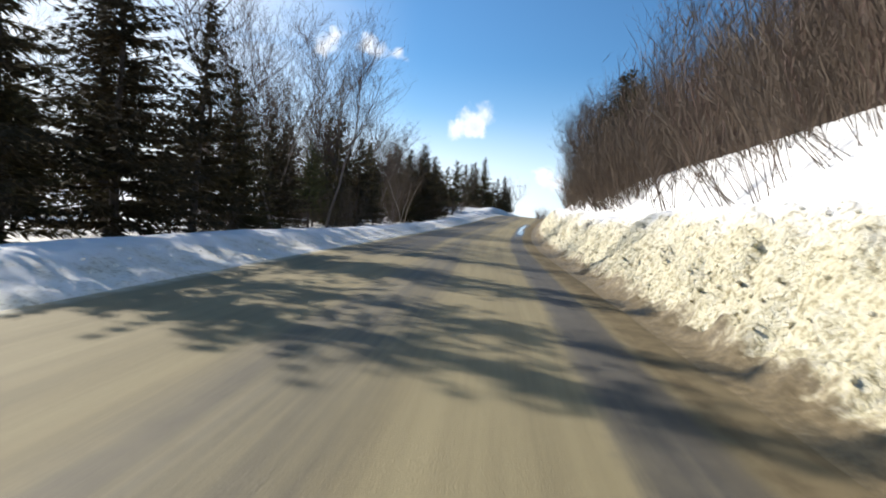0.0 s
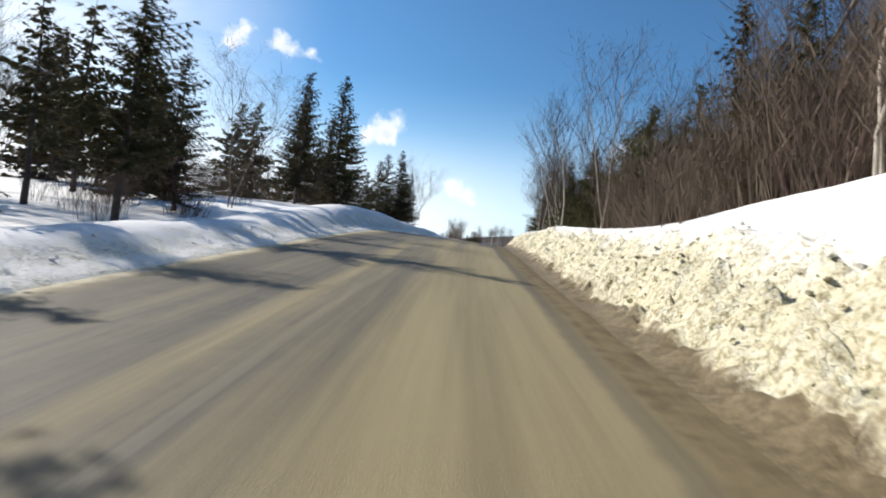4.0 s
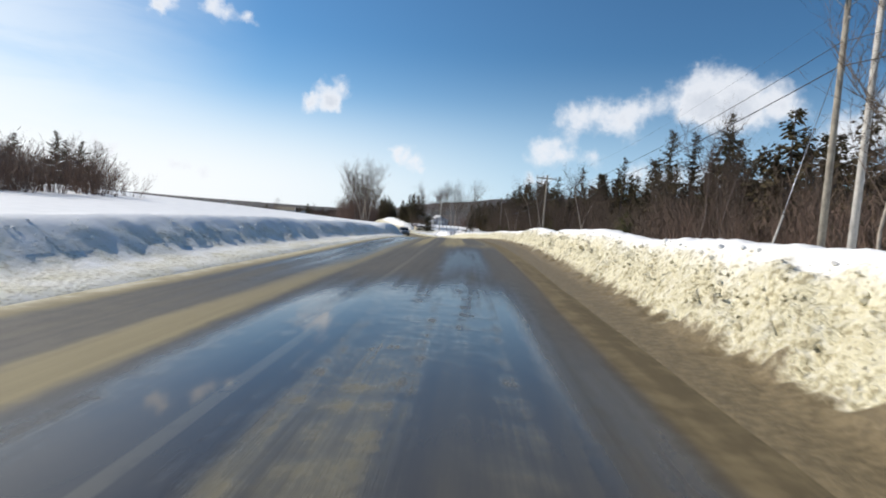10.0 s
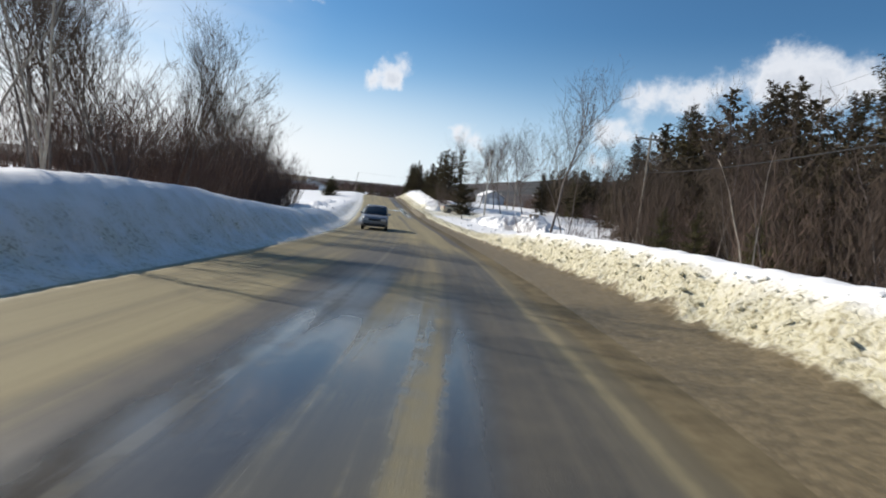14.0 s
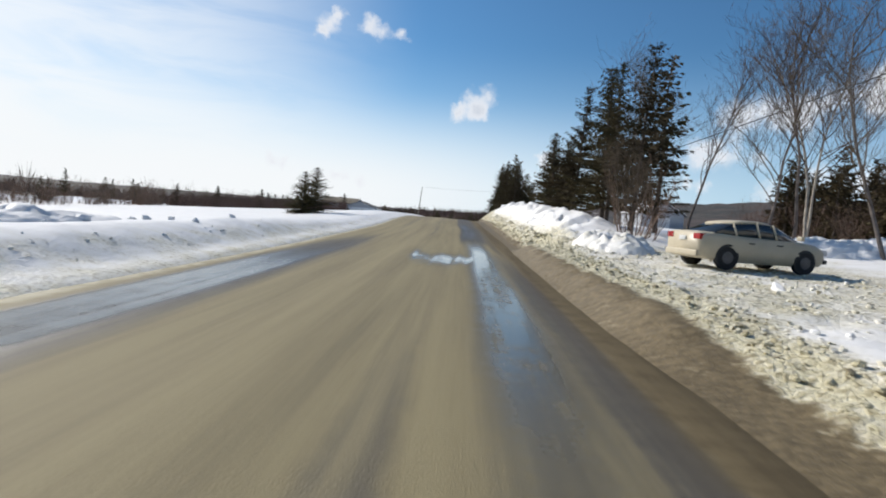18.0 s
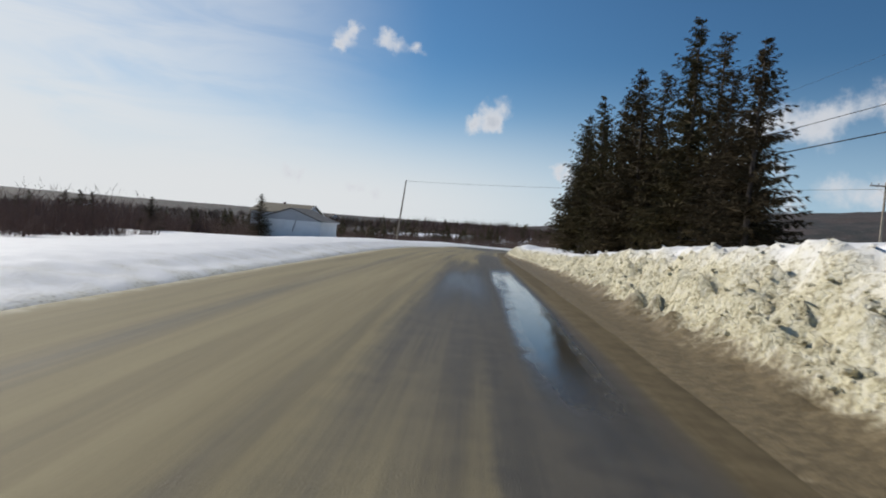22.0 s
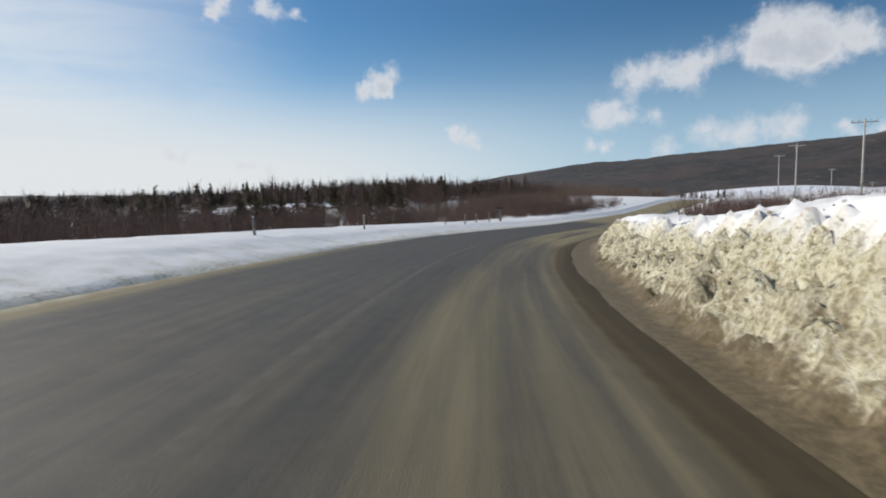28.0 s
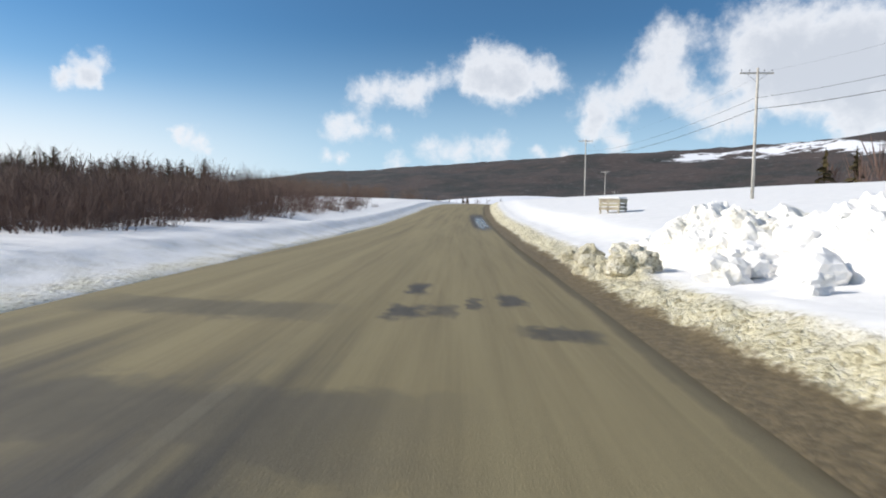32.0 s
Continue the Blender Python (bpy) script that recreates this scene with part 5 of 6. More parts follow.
join_plants("brush", "dense reddish-brown brush on the snowy rise", [BR[1], BR[4]], 587, 611, 13.0, 26, 150, 0.45, 0.75, 26)
plant(BA[4], 603, 13.5, 0.42, 4, group="brush on the rise")
join_plants("brush", "thin dry stalks on the snow mound", [SH[3]], 535, 566, 8.5, 16, 40, 0.6, 0.95, 13, 10)
join_plants("brush", "reddish brush in the snowy hollow", [SH[0], SH[1]], 500, 545, 22, 44, 70, 0.35, 0.6, 14)


for kind in (*BRUSH, *FAR_BRUSH, *SHRUBS, *SPRUCES, *PINES, *BARES, *BIRCHES, *LIGHT):
    if kind.name not in USED:
        bpy.data.objects.remove(kind)


def far_wood(name, label, area, count, conifers, lo, hi, seed):
    """Distant woods: many small ragged trees in one mesh. area: list of (x0, x1, y0, y1)."""
    r = np.random.default_rng(seed)
    con, dec = Tube(), Tube()
    surf = bpy.data.objects["far_country"]
    for i in range(count):
        x0, x1, y0, y1 = area[r.integers(len(area))]
        x, y = r.uniform(x0, x1), r.uniform(y0, y1)
        s, n = station_of(x, y)
        if abs(n) < 60 and S_MIN < s < S_MAX or math.hypot(x - 400, y - 930) < 95:
            continue
        hit, loc, _, _ = surf.ray_cast(Vector((x, y, 600)), Vector((0, 0, -1)))
        if not hit:
            continue
        z, h = loc.z - 0.3, r.uniform(lo, hi)
        if r.random() < conifers:
            levels = 7
            for j in range(levels):
                u = j / levels
                k = 7
                ang = r.random(k) * 6.28
                rootp = np.tile(np.array([x, y, z + h * (0.12 + 0.86 * u)]), (k, 1)) + np.c_[np.zeros((k, 2)), r.normal(0, 0.03 * h, k)]
                reach = h * (0.24 * (1 - u) + 0.02) * (0.7 + 0.6 * r.random(k))
                tip = rootp + np.c_[np.cos(ang) * reach, np.sin(ang) * reach, -h * 0.08 + 0 * ang]
                con.blades(rootp, tip, reach * 0.42, np.tile((0, 0, 1.0), (k, 1)) + r.normal(0, 0.4, (k, 3)))
            con.blades(np.array([[x, y, z]]), np.array([[x, y, z + h]]), np.array([0.05 * h]), np.array([[math.sin(1), math.cos(1), 0.1]]))
        else:
            k = 28
            ang, sp = r.random(k) * 6.28, r.random(k)
            rootp = np.tile(np.array([x, y, z]), (k, 1)) + np.c_[np.cos(ang) * h * 0.12 * sp, np.sin(ang) * h * 0.12 * sp, h * 0.35 * r.random(k)]
            tip = rootp + np.c_[np.cos(ang) * h * 0.3 * sp, np.sin(ang) * h * 0.3 * sp, h * (0.4 + 0.4 * r.random(k))]
            dec.blades(rootp, tip, 0.010 * h * (0.5 + r.random(k)), r.normal(0, 1, (k, 3)))
    wood = tagged(new(name), label, "woods", kind="stuff")
    if con.v:
        part("conifers", con.mesh("conifers", NEEDLE), None, wood)
    if dec.v:
        part("bare_crowns", dec.mesh("bare_crowns", RED_TWIG), None, wood)
    return wood


far_wood("far_woods", "brown leafless wood mixed with dark spruces", [(60, 130, 690, 830), (20, 110, 680, 780)], 480, 0.2, 5, 8.5, 9)
far_wood("far_woods", "distant dark treeline of spruce and bare trees", [(-420, -10, 380, 900), (-300, 0, 560, 900), (-220, -60, 330, 620)], 2400, 0.14, 3.0, 7.5, 3)
far_wood("far_woods", "distant reddish-brown woods with scattered spruces", [(-40, 130, 640, 980), (-120, 80, 600, 820), (120, 620, 760, 1250), (260, 600, 600, 900)], 2300, 0.22, 3.5, 7, 4)
far_wood("far_woods", "distant brown woods along the valley", [(150, 520, 360, 560), (170, 420, 480, 640), (130, 260, 180, 420)], 1500, 0.3, 4, 8, 5)
far_wood("far_woods", "distant dark woods beside snowy fields", [(-300, -70, 150, 420), (-260, -60, 60, 260), (-500, -250, 200, 700), (-160, -45, 330, 480)], 1700, 0.4, 3.5, 7.5, 6)


# ---- made things


def box(bm, x0, x1, y0, y1, z0, z1, bevel=0.0):
    """A box into a bmesh; bevelled edges where asked."""
    vs = [bm.verts.new((x, y, z)) for x in (x0, x1) for y in (y0, y1) for z in (z0, z1)]
    fs = [bm.faces.new([vs[i] for i in f]) for f in ((0, 1, 3, 2), (4, 6, 7, 5), (0, 4, 5, 1), (2, 3, 7, 6), (0, 2, 6, 4), (1, 5, 7, 3))]
    if bevel:
        bmesh.ops.bevel(bm, geom=list({e for f in fs for e in f.edges}), offset=bevel, segments=2, affect="EDGES", profile=0.6)
    return bm


def boxed(*args, bevel=0.0):
    return box(bmesh.new(), *args, bevel=bevel)


def rod(a, b, r0, r1, sides=10, bm=None):
    """A tapered round bar from a to b."""
    bm = bm or bmesh.new()
    a, b = Vector(a), Vector(b)
    m = Matrix.Translation((a + b) / 2) @ (b - a).to_track_quat("Z", "Y").to_matrix().to_4x4()
    bmesh.ops.create_cone(bm, cap_ends=True, segments=sides, radius1=r0, radius2=r1, depth=(b - a).length, matrix=m)
    for f in bm.faces:
        f.smooth = len(f.verts) == 4
    return bm


def utility_pole(s, n, height, arms=((0.35, 2.4),), turn=0.0, lean=0.0, wood=None, label="grey weathered wooden utility pole with a crossarm", group="utility poles"):
    """A round pole with crossarms (distance below the top, length), braces and insulators."""
    root = tagged(new("utility_pole"), label, "pole", group)
    part("shaft", rod((0, 0, -0.8), (0, 0, height), 0.13, 0.085, 14), wood or POLE, root)
    for drop, length in arms:
        z = height - drop
        part("crossarm", boxed(-length / 2, length / 2, 0.10, 0.20, z - 0.06, z + 0.06, bevel=0.008), wood or POLE, root)
        for sx in (-1, 1):
            part("brace", rod((sx * length * 0.3, 0.12, z - 0.05), (0, 0.12, z - 0.65), 0.015, 0.015, 6), STEEL, root)
            for k in (0.46, 0.22):
                bm = rod((sx * length * k, 0.15, z + 0.06), (sx * length * k, 0.15, z + 0.16), 0.018, 0.018, 8)
                rod((sx * length * k, 0.15, z + 0.16), (sx * length * k, 0.15, z + 0.26), 0.05, 0.035, 10, bm)
                part("insulator", bm, CERAMIC, root)
    bm = rod((0.0, -0.17, height * 0.86), (0.0, -0.17, height * 0.86 + 0.1), 0.04, 0.04, 8)
    part("bracket", bm, STEEL, root)
    at = place(s, n)
    root.matrix_basis = Matrix.Translation(at) @ pose(0, 0, 0, 0, lean, heading(s) + turn)
    return root


def power_line(a, b, sag=0.8, radius=0.022, label="black overhead power line sagging between poles"):
    """A hanging cable between two world places."""
    a, b = Vector(a), Vector(b)
    u = np.linspace(0, 1, 17)
    pts = np.array([tuple(a.lerp(b, float(k)) - Vector((0, 0, sag * 4 * k * (1 - k)))) for k in u])
    tb = Tube()
    tb.limb(pts, np.full(17, radius), 5)
    return tagged(new("power_line", tb.mesh("power_line", WIRE, True)), label, "cable", "overhead lines")


def top_of(pole, x, drop):
    h = max(v[2] for c in pole.children for v in c.bound_box)
    return pole.matrix_basis @ Vector((x, 0.15, h - drop))


POLES = [utility_pole(*station_of(53.8, 203.4), 10.2), utility_pole(*station_of(53.8, 202.3), 10.3, (), lean=0.6, label="pale leaning wooden utility pole beside another pole", wood=PALE_POLE), utility_pole(*station_of(64.6, 251.1), 8.8), utility_pole(*station_of(78.6, 305.5), 9.0), utility_pole(351.5, 13.4, 9.2, wood=PALE_POLE, label="pale bleached utility pole with a crossarm beside the yard")]
part("guy_wire", rod((0, 0.1, 7.6), (-2.6, -1.2, -0.4), 0.012, 0.012, 5), STEEL, POLES[0])
part("guy_guard", rod((-1.75, -0.8, 2.2), (-2.55, -1.18, -0.2), 0.035, 0.035, 6), PALE_POLE, POLES[0], "pale plastic guard on the stay wire")
for x, y, h in ((91.0, 527.0, 10.8), (124.0, 577.0, 9.8), (142.5, 609.6, 9.4), (177.6, 659.3, 10.0), (228.0, 699.5, 9.4), (300.0, 758.0, 9.4)):
    s, n = station_of(x, y)
    POLES.append(utility_pole(s, n, h, wood=PALE_POLE, label="pale wooden utility pole standing in a snowy field"))
s, n = station_of(56.0, 490.2)
POLES.append(utility_pole(s, n, 8.3, (), lean=5.0, label="grey wooden pole without a crossarm near the house"))
mid_pole = utility_pole(462.6, 12.2, 9.0, label="pale wooden utility pole among the spruces")
side_pole = utility_pole(471, 36.0, 9.4, label="grey utility pole behind the spruce row")
power_line(POLES[11].matrix_basis @ Vector((0, 0, 8.2)), top_of(side_pole, 0, 0.6), 0.5, 0.014)
line_poles = [POLES[0], POLES[2], POLES[3], POLES[4], mid_pole, POLES[5], POLES[6], POLES[7], POLES[8], POLES[9], POLES[10]]
back = utility_pole(150, 24.0, 9.0)
for p0, p1 in zip([back] + line_poles, line_poles):
    for x, drop, rad in ((1.05, 0.15, 0.004), (0.0, 2.1, 0.012), (0.0, 2.9, 0.020)):
        power_line(top_of(p0, x, drop), top_of(p1, x, drop), 0.9, rad)


# ---- paint, glass and cloth of the made things
SIDING = material("white_siding", (0.74, 0.76, 0.77), 0.6, scale=0.8, spread=0.04)
GREY_SIDING = material("grey_siding", (0.40, 0.42, 0.45), 0.65, scale=0.8, spread=0.06)
TRIM = material("white_trim", (0.78, 0.78, 0.76), 0.5, scale=2, spread=0.04)
SHINGLE = material("grey_shingles", (0.15, 0.145, 0.14), 0.9, spots=(0.11, 0.105, 0.10), scale=3, bump=0.5)
TAN_SHINGLE = material("tan_shingles", (0.25, 0.21, 0.15), 0.9, spots=(0.20, 0.17, 0.12), scale=3, bump=0.5)
BRICK = material("chimney_brick", (0.22, 0.12, 0.09), 0.9, scale=6)
BEIGE = material("beige_car_paint", (0.52, 0.46, 0.34), 0.36, spots=(0.47, 0.41, 0.30), scale=1.2, spread=0.03)
SILVER = material("silver_grey_car_paint", (0.26, 0.27, 0.29), 0.32, metal=0.35, spots=(0.245, 0.25, 0.265), scale=1.0, spread=0.015)
RUBBER = material("tyre_rubber", (0.025, 0.025, 0.026), 0.85, scale=8)
RIM = material("dull_wheel_rim", (0.13, 0.13, 0.135), 0.5, metal=0.6)
DARK = material("black_plastic", (0.02, 0.02, 0.022), 0.5)
RED = material("red_tail_lamp", (0.35, 0.02, 0.02), 0.2)
LAMP = material("clear_lamp", (0.75, 0.76, 0.78), 0.12)
PLATE = material("white_plate", (0.7, 0.7, 0.68), 0.4)
PLANK = material("weathered_planks", (0.50, 0.43, 0.31), 0.85, spots=(0.36, 0.30, 0.21), scale=3, bump=0.4, random_tint=0.15)
RUST = material("rusty_orange_steel", (0.30, 0.13, 0.05), 0.7, spots=(0.17, 0.09, 0.05), scale=4, bump=0.3)


def glass_material():
    m = bpy.data.materials.new("tinted_glass")
    m.use_nodes = True
    b = m.node_tree.nodes["Principled BSDF"]
    b.inputs["Base Color"].default_value = (0.02, 0.025, 0.03, 1)
    b.inputs["Roughness"].default_value = 0.05
    b.inputs["Specular IOR Level"].default_value = 0.8
    return m


GLASS = glass_material()


def loft(sections):
    """A closed skin through half outlines; each section is (y, [(x, z), ...]) from the bottom middle to the top middle."""
    bm = bmesh.new()
    rings = []
    for y, pts in sections:
        full = [(x, z) for x, z in pts] + [(-x, z) for x, z in reversed(pts[1:-1])]
        rings.append([bm.verts.new((x, y, z)) for x, z in full])
    for a, b in zip(rings, rings[1:]):
        for i in range(len(a)):
            bm.faces.new((a[i], a[(i + 1) % len(a)], b[(i + 1) % len(b)], b[i]))
    bm.faces.new(rings[0][::-1])
    bm.faces.new(rings[-1])
    bmesh.ops.recalc_face_normals(bm, faces=bm.faces)
    for f in bm.faces:
        f.smooth = True
    return bm


def hull(rows):
    """Lower car body from rows of (y, half width, sill height, belt height)."""
    return loft([(y, [(0, z0), (w * 0.86, z0), (w * 0.97, z0 + 0.10), (w, z0 + (zb - z0) * 0.45), (w * 0.985, zb - 0.12), (w * 0.93, zb - 0.03), (w * 0.78, zb + 0.015), (0, zb + 0.035)]) for y, w, z0, zb in rows])


def car(label, paint, rows, cab, roof, wheels, radius, lights, name="car"):
    """A road car that faces +y: body, glasshouse, roof, pillars, four wheels, lamps, bumpers, mirrors and handles."""
    root = tagged(new(name), label, "car")
    part("body", hull(rows), paint, root)
    part("glazing", loft([(y, [(0, zb), (wb, zb), (wt, zt - 0.05), (wt * 0.9, zt), (0, zt + 0.01)]) for y, wb, wt, zb, zt in cab]), GLASS, root, "dark tinted windows")
    part("roof", loft([(y, [(0, z - 0.02), (w, z - 0.05), (w * 1.02, z - 0.01), (w * 0.85, z + 0.03), (0, z + 0.05)]) for y, w, z in roof]), paint, root)
    for i, (a, b) in enumerate(zip(cab, cab[1:])):
        for sx in (-1, 1):
            part("pillar", rod((sx * a[1] * 1.005, a[0], a[3]), (sx * a[2] * 1.01, a[0], a[4] - 0.02), 0.035, 0.03, 6), paint, root)
    front, rear, track = wheels
    for y in (front, rear):
        for sx in (-1, 1):
            wheel = part("wheel", rod((sx * (track - 0.20), y, radius), (sx * (track + 0.01), y, radius), radius, radius * 0.97, 24), RUBBER, root)
            part("rim", rod((sx * (track - 0.02), y, radius), (sx * (track + 0.025), y, radius), radius * 0.6, radius * 0.54, 18), RIM, wheel, "dull grey metal rim")
            part("wheel_arch", rod((sx * (track - 0.16), y, radius + 0.02), (sx * (track - 0.005), y, radius + 0.02), radius * 1.16, radius * 1.16, 24), DARK, root)
    ymax, ymin = rows[-1][0], rows[0][0]
    for sx in (-1, 1):
        part("headlight", boxed(sx * 0.62 - 0.17, sx * 0.62 + 0.17, ymax - 0.30, ymax + 0.015, lights[0] - 0.08, lights[0] + 0.08, bevel=0.03), LAMP, root, "clear headlight")
        part("tail_light", boxed(sx * 0.66 - 0.16, sx * 0.66 + 0.16, ymin - 0.02, ymin + 0.22, lights[1] - 0.09, lights[1] + 0.09, bevel=0.03), RED, root, "red tail light")
        part("mirror", boxed(sx * 1.0 - 0.10, sx * 1.0 + 0.10, cab[-1][0] - 0.25, cab[-1][0] - 0.12, rows[4][3] + 0.02, rows[4][3] + 0.16, bevel=0.03), paint, root)
        for y in (-0.55, 0.45):
            part("door_handle", boxed(sx * rows[4][1] - 0.02, sx * rows[4][1] + 0.02, y - 0.1, y + 0.1, rows[4][3] - 0.2, rows[4][3] - 0.16, bevel=0.008), DARK, root)
    part("front_bumper", boxed(-0.78, 0.78, ymax - 0.14, ymax + 0.06, rows[-1][2] + 0.02, rows[-1][2] + 0.16, bevel=0.05), DARK, root)
    part("grille", boxed(-0.40, 0.40, ymax - 0.08, ymax + 0.02, lights[0] - 0.09, lights[0] + 0.05, bevel=0.02), DARK, root)
    part("rear_bumper", boxed(-0.78, 0.78, ymin - 0.07, ymin + 0.16, rows[0][2] - 0.02, rows[0][2] + 0.16, bevel=0.05), paint, root)
    part("number_plate", boxed(-0.16, 0.16, ymin - 0.035, ymin - 0.012, lights[1] - 0.14, lights[1] - 0.01, bevel=0.004), PLATE, root, "plain pale plate")
    return root


sedan = car("dusty beige sedan parked on packed snow", BEIGE,
            ((-2.28, 0.78, 0.34, 1.00), (-2.16, 0.86, 0.27, 1.05), (-1.5, 0.89, 0.22, 1.06), (-0.8, 0.90, 0.20, 1.02), (0.6, 0.90, 0.20, 0.99), (1.3, 0.89, 0.21, 0.96), (1.85, 0.87, 0.23, 0.90), (2.15, 0.81, 0.26, 0.81), (2.30, 0.70, 0.32, 0.70)),
            ((-1.85, 0.80, 0.74, 1.02, 1.06), (-1.05, 0.83, 0.63, 1.00, 1.40), (-0.25, 0.84, 0.64, 0.99, 1.48), (0.35, 0.84, 0.63, 0.98, 1.44), (1.25, 0.80, 0.74, 0.94, 0.99)),
            ((-1.14, 0.60, 1.38), (-0.7, 0.63, 1.45), (-0.1, 0.64, 1.47), (0.42, 0.59, 1.41)), (1.42, -1.34, 0.895), 0.335, (0.70, 0.92), "sedan")
sedan.matrix_basis = Matrix.Translation(place(363.4, 10.9) + Vector((0, 0, 0.02))) @ pose(0, 0, 0, 0, 0, heading(359) - 76)

suv = car("silver-grey sport utility vehicle driving towards the viewer in the opposite lane", SILVER,
          ((-2.25, 0.80, 0.38, 1.10), (-2.1, 0.88, 0.30, 1.14), (-1.4, 0.92, 0.27, 1.13), (-0.6, 0.93, 0.26, 1.11), (0.6, 0.93, 0.26, 1.09), (1.3, 0.92, 0.27, 1.06), (1.9, 0.90, 0.28, 1.02), (2.2, 0.86, 0.30, 0.95), (2.3, 0.78, 0.34, 0.86)),
          ((-2.1, 0.84, 0.70, 1.10, 1.52), (-1.5, 0.86, 0.70, 1.10, 1.66), (-0.3, 0.87, 0.71, 1.08, 1.72), (0.35, 0.87, 0.70, 1.06, 1.66), (1.15, 0.84, 0.76, 1.03, 1.08)),
          ((-2.0, 0.66, 1.54), (-1.2, 0.70, 1.67), (-0.2, 0.71, 1.71), (0.42, 0.66, 1.62)), (1.40, -1.35, 0.915), 0.37, (0.80, 0.98), "suv")
p_, t_ = along(np.array([313.0]))
suv.matrix_basis = Matrix.Translation(Vector(p_[0]) + Vector((-t_[0][1], t_[0][0], 0)) * 1.75 + Vector((0, 0, float(camber(313.0, -1.75)) - 0.03))) @ pose(0, 0, 0, 0, 0, heading(313) + 180)


def gable_roof(half, length, eave, peak, over, thick=0.14):
    """Two sloping slabs over a ridge along y."""
    bm = bmesh.new()
    slope = (peak - eave) / half
    for sx in (-1, 1):
        x1 = sx * (half + over)
        z1 = eave - slope * over
        vs = [bm.verts.new(v) for y in (-over, length + over) for v in ((0, y, peak), (x1, y, z1), (x1, y, z1 + thick), (0, y, peak + thick))]
        for f in ((0, 1, 2, 3), (7, 6, 5, 4), (0, 4, 5, 1), (1, 5, 6, 2), (2, 6, 7, 3), (3, 7, 4, 0)):
            bm.faces.new([vs[i] for i in f])
    bmesh.ops.recalc_face_normals(bm, faces=bm.faces)
    return bm


def gable_wall(half, y0, y1, eave, peak, z0):
    """A wall with a pointed top."""
    bm = bmesh.new()
    out = [(-half, z0), (half, z0), (half, eave), (0, peak), (-half, eave)]
    a, b = [bm.verts.new((x, y0, z)) for x, z in out], [bm.verts.new((x, y1, z)) for x, z in out]
    bm.faces.new(a)
    bm.faces.new(b[::-1])
    for i in range(5):
        bm.faces.new((a[i], b[i], b[(i + 1) % 5], a[(i + 1) % 5]))
    bmesh.ops.recalc_face_normals(bm, faces=bm.faces)
    return bm


def window(root, x, z, wide, high, y, depth=0.06):
    """A casement: frame, two panes, sill; it faces -y."""
    fr = part("window", boxed(x - wide / 2 - 0.08, x + wide / 2 + 0.08, y - depth, y + 0.02, z - 0.08, z + high + 0.08, bevel=0.01), TRIM, root, "white-framed window")
    for i in (0, 1):
        x0 = x - wide / 2 + i * wide / 2 + 0.02
        part("pane", boxed(x0, x0 + wide / 2 - 0.04, y - depth - 0.012, y - depth + 0.01, z, z + high), GLASS, fr)
    part("sill", boxed(x - wide / 2 - 0.14, x + wide / 2 + 0.14, y - depth - 0.09, y, z - 0.13, z - 0.08, bevel=0.01), TRIM, fr)


# white garage, its gable towards the south
garage = tagged(new("garage"), "white-sided garage with a grey gable roof behind snow", "garage")
HW, LEN = 4.35, 10.8
part("gable_wall", gable_wall(HW, 0, 0.2, 2.75, 2.76, -1.0), SIDING, garage)
part("gable_wall", gable_wall(HW, LEN - 0.2, LEN, 2.75, 2.76, -1.0), SIDING, garage)
for sx in (-1, 1):
    part("side_wall", boxed(min(sx * HW, sx * (HW - 0.2)), max(sx * HW, sx * (HW - 0.2)), 0.2, LEN - 0.2, -1.0, 2.75), SIDING, garage)
    part("fascia", boxed(min(sx * (HW + 0.3), sx * (HW + 0.36)), max(sx * (HW + 0.3), sx * (HW + 0.36)), -0.3, LEN + 0.3, 2.58, 2.78), TRIM, garage)
part("gable", gable_wall(HW - 0.02, 0.02, 0.16, 2.78, 4.35, 2.76), GREY_SIDING, garage)
part("roof", gable_roof(HW, LEN, 2.80, 4.40, 0.3), SHINGLE, garage)
part("downpipe", rod((0.75, -0.05, 2.7), (0.35, -0.07, 1.15), 0.05, 0.05, 8), DARK, garage)
garage.matrix_basis = Matrix.Translation(place(*station_of(40.5, 497.0)) * 1.0 + Vector((0, -4.0, 0.1)))

# grey two-storey house with a porch on its gable side
house = tagged(new("house"), "grey two-storey house with white trim and open porch", "house")
part("wall", gable_wall(4.2, 0, 11.0, 5.3, 6.9, -1.0), GREY_SIDING, house)
part("roof", gable_roof(4.2, 11.0, 5.34, 6.94, 0.35), TAN_SHINGLE, house)
for sx in (-1, 1):
    part("barge_board", rod((0, -0.37, 7.02), (sx * 4.55, -0.37, 5.28), 0.10, 0.10, 4), TRIM, house)
    part("corner_board", boxed(sx * 4.2 - 0.08, sx * 4.2 + 0.08, -0.03, 0.12, -0.8, 5.2), TRIM, house)
part("chimney", boxed(-0.22, 0.22, 6.0, 6.44, 6.2, 7.35, bevel=0.02), BRICK, house)
for x, z in ((-2.2, 3.5), (0.6, 3.4), (-2.6, 0.9), (1.2, 0.9)):
    window(house, x, z, 1.0, 1.15, 0.0)
porch = part("porch_roof", boxed(-4.6, 5.2, -2.7, 0.0, 2.45, 2.62, bevel=0.02), TRIM, house)
part("porch_shingles", boxed(-4.7, 5.3, -2.8, 0.0, 2.62, 2.70), SHINGLE, porch)
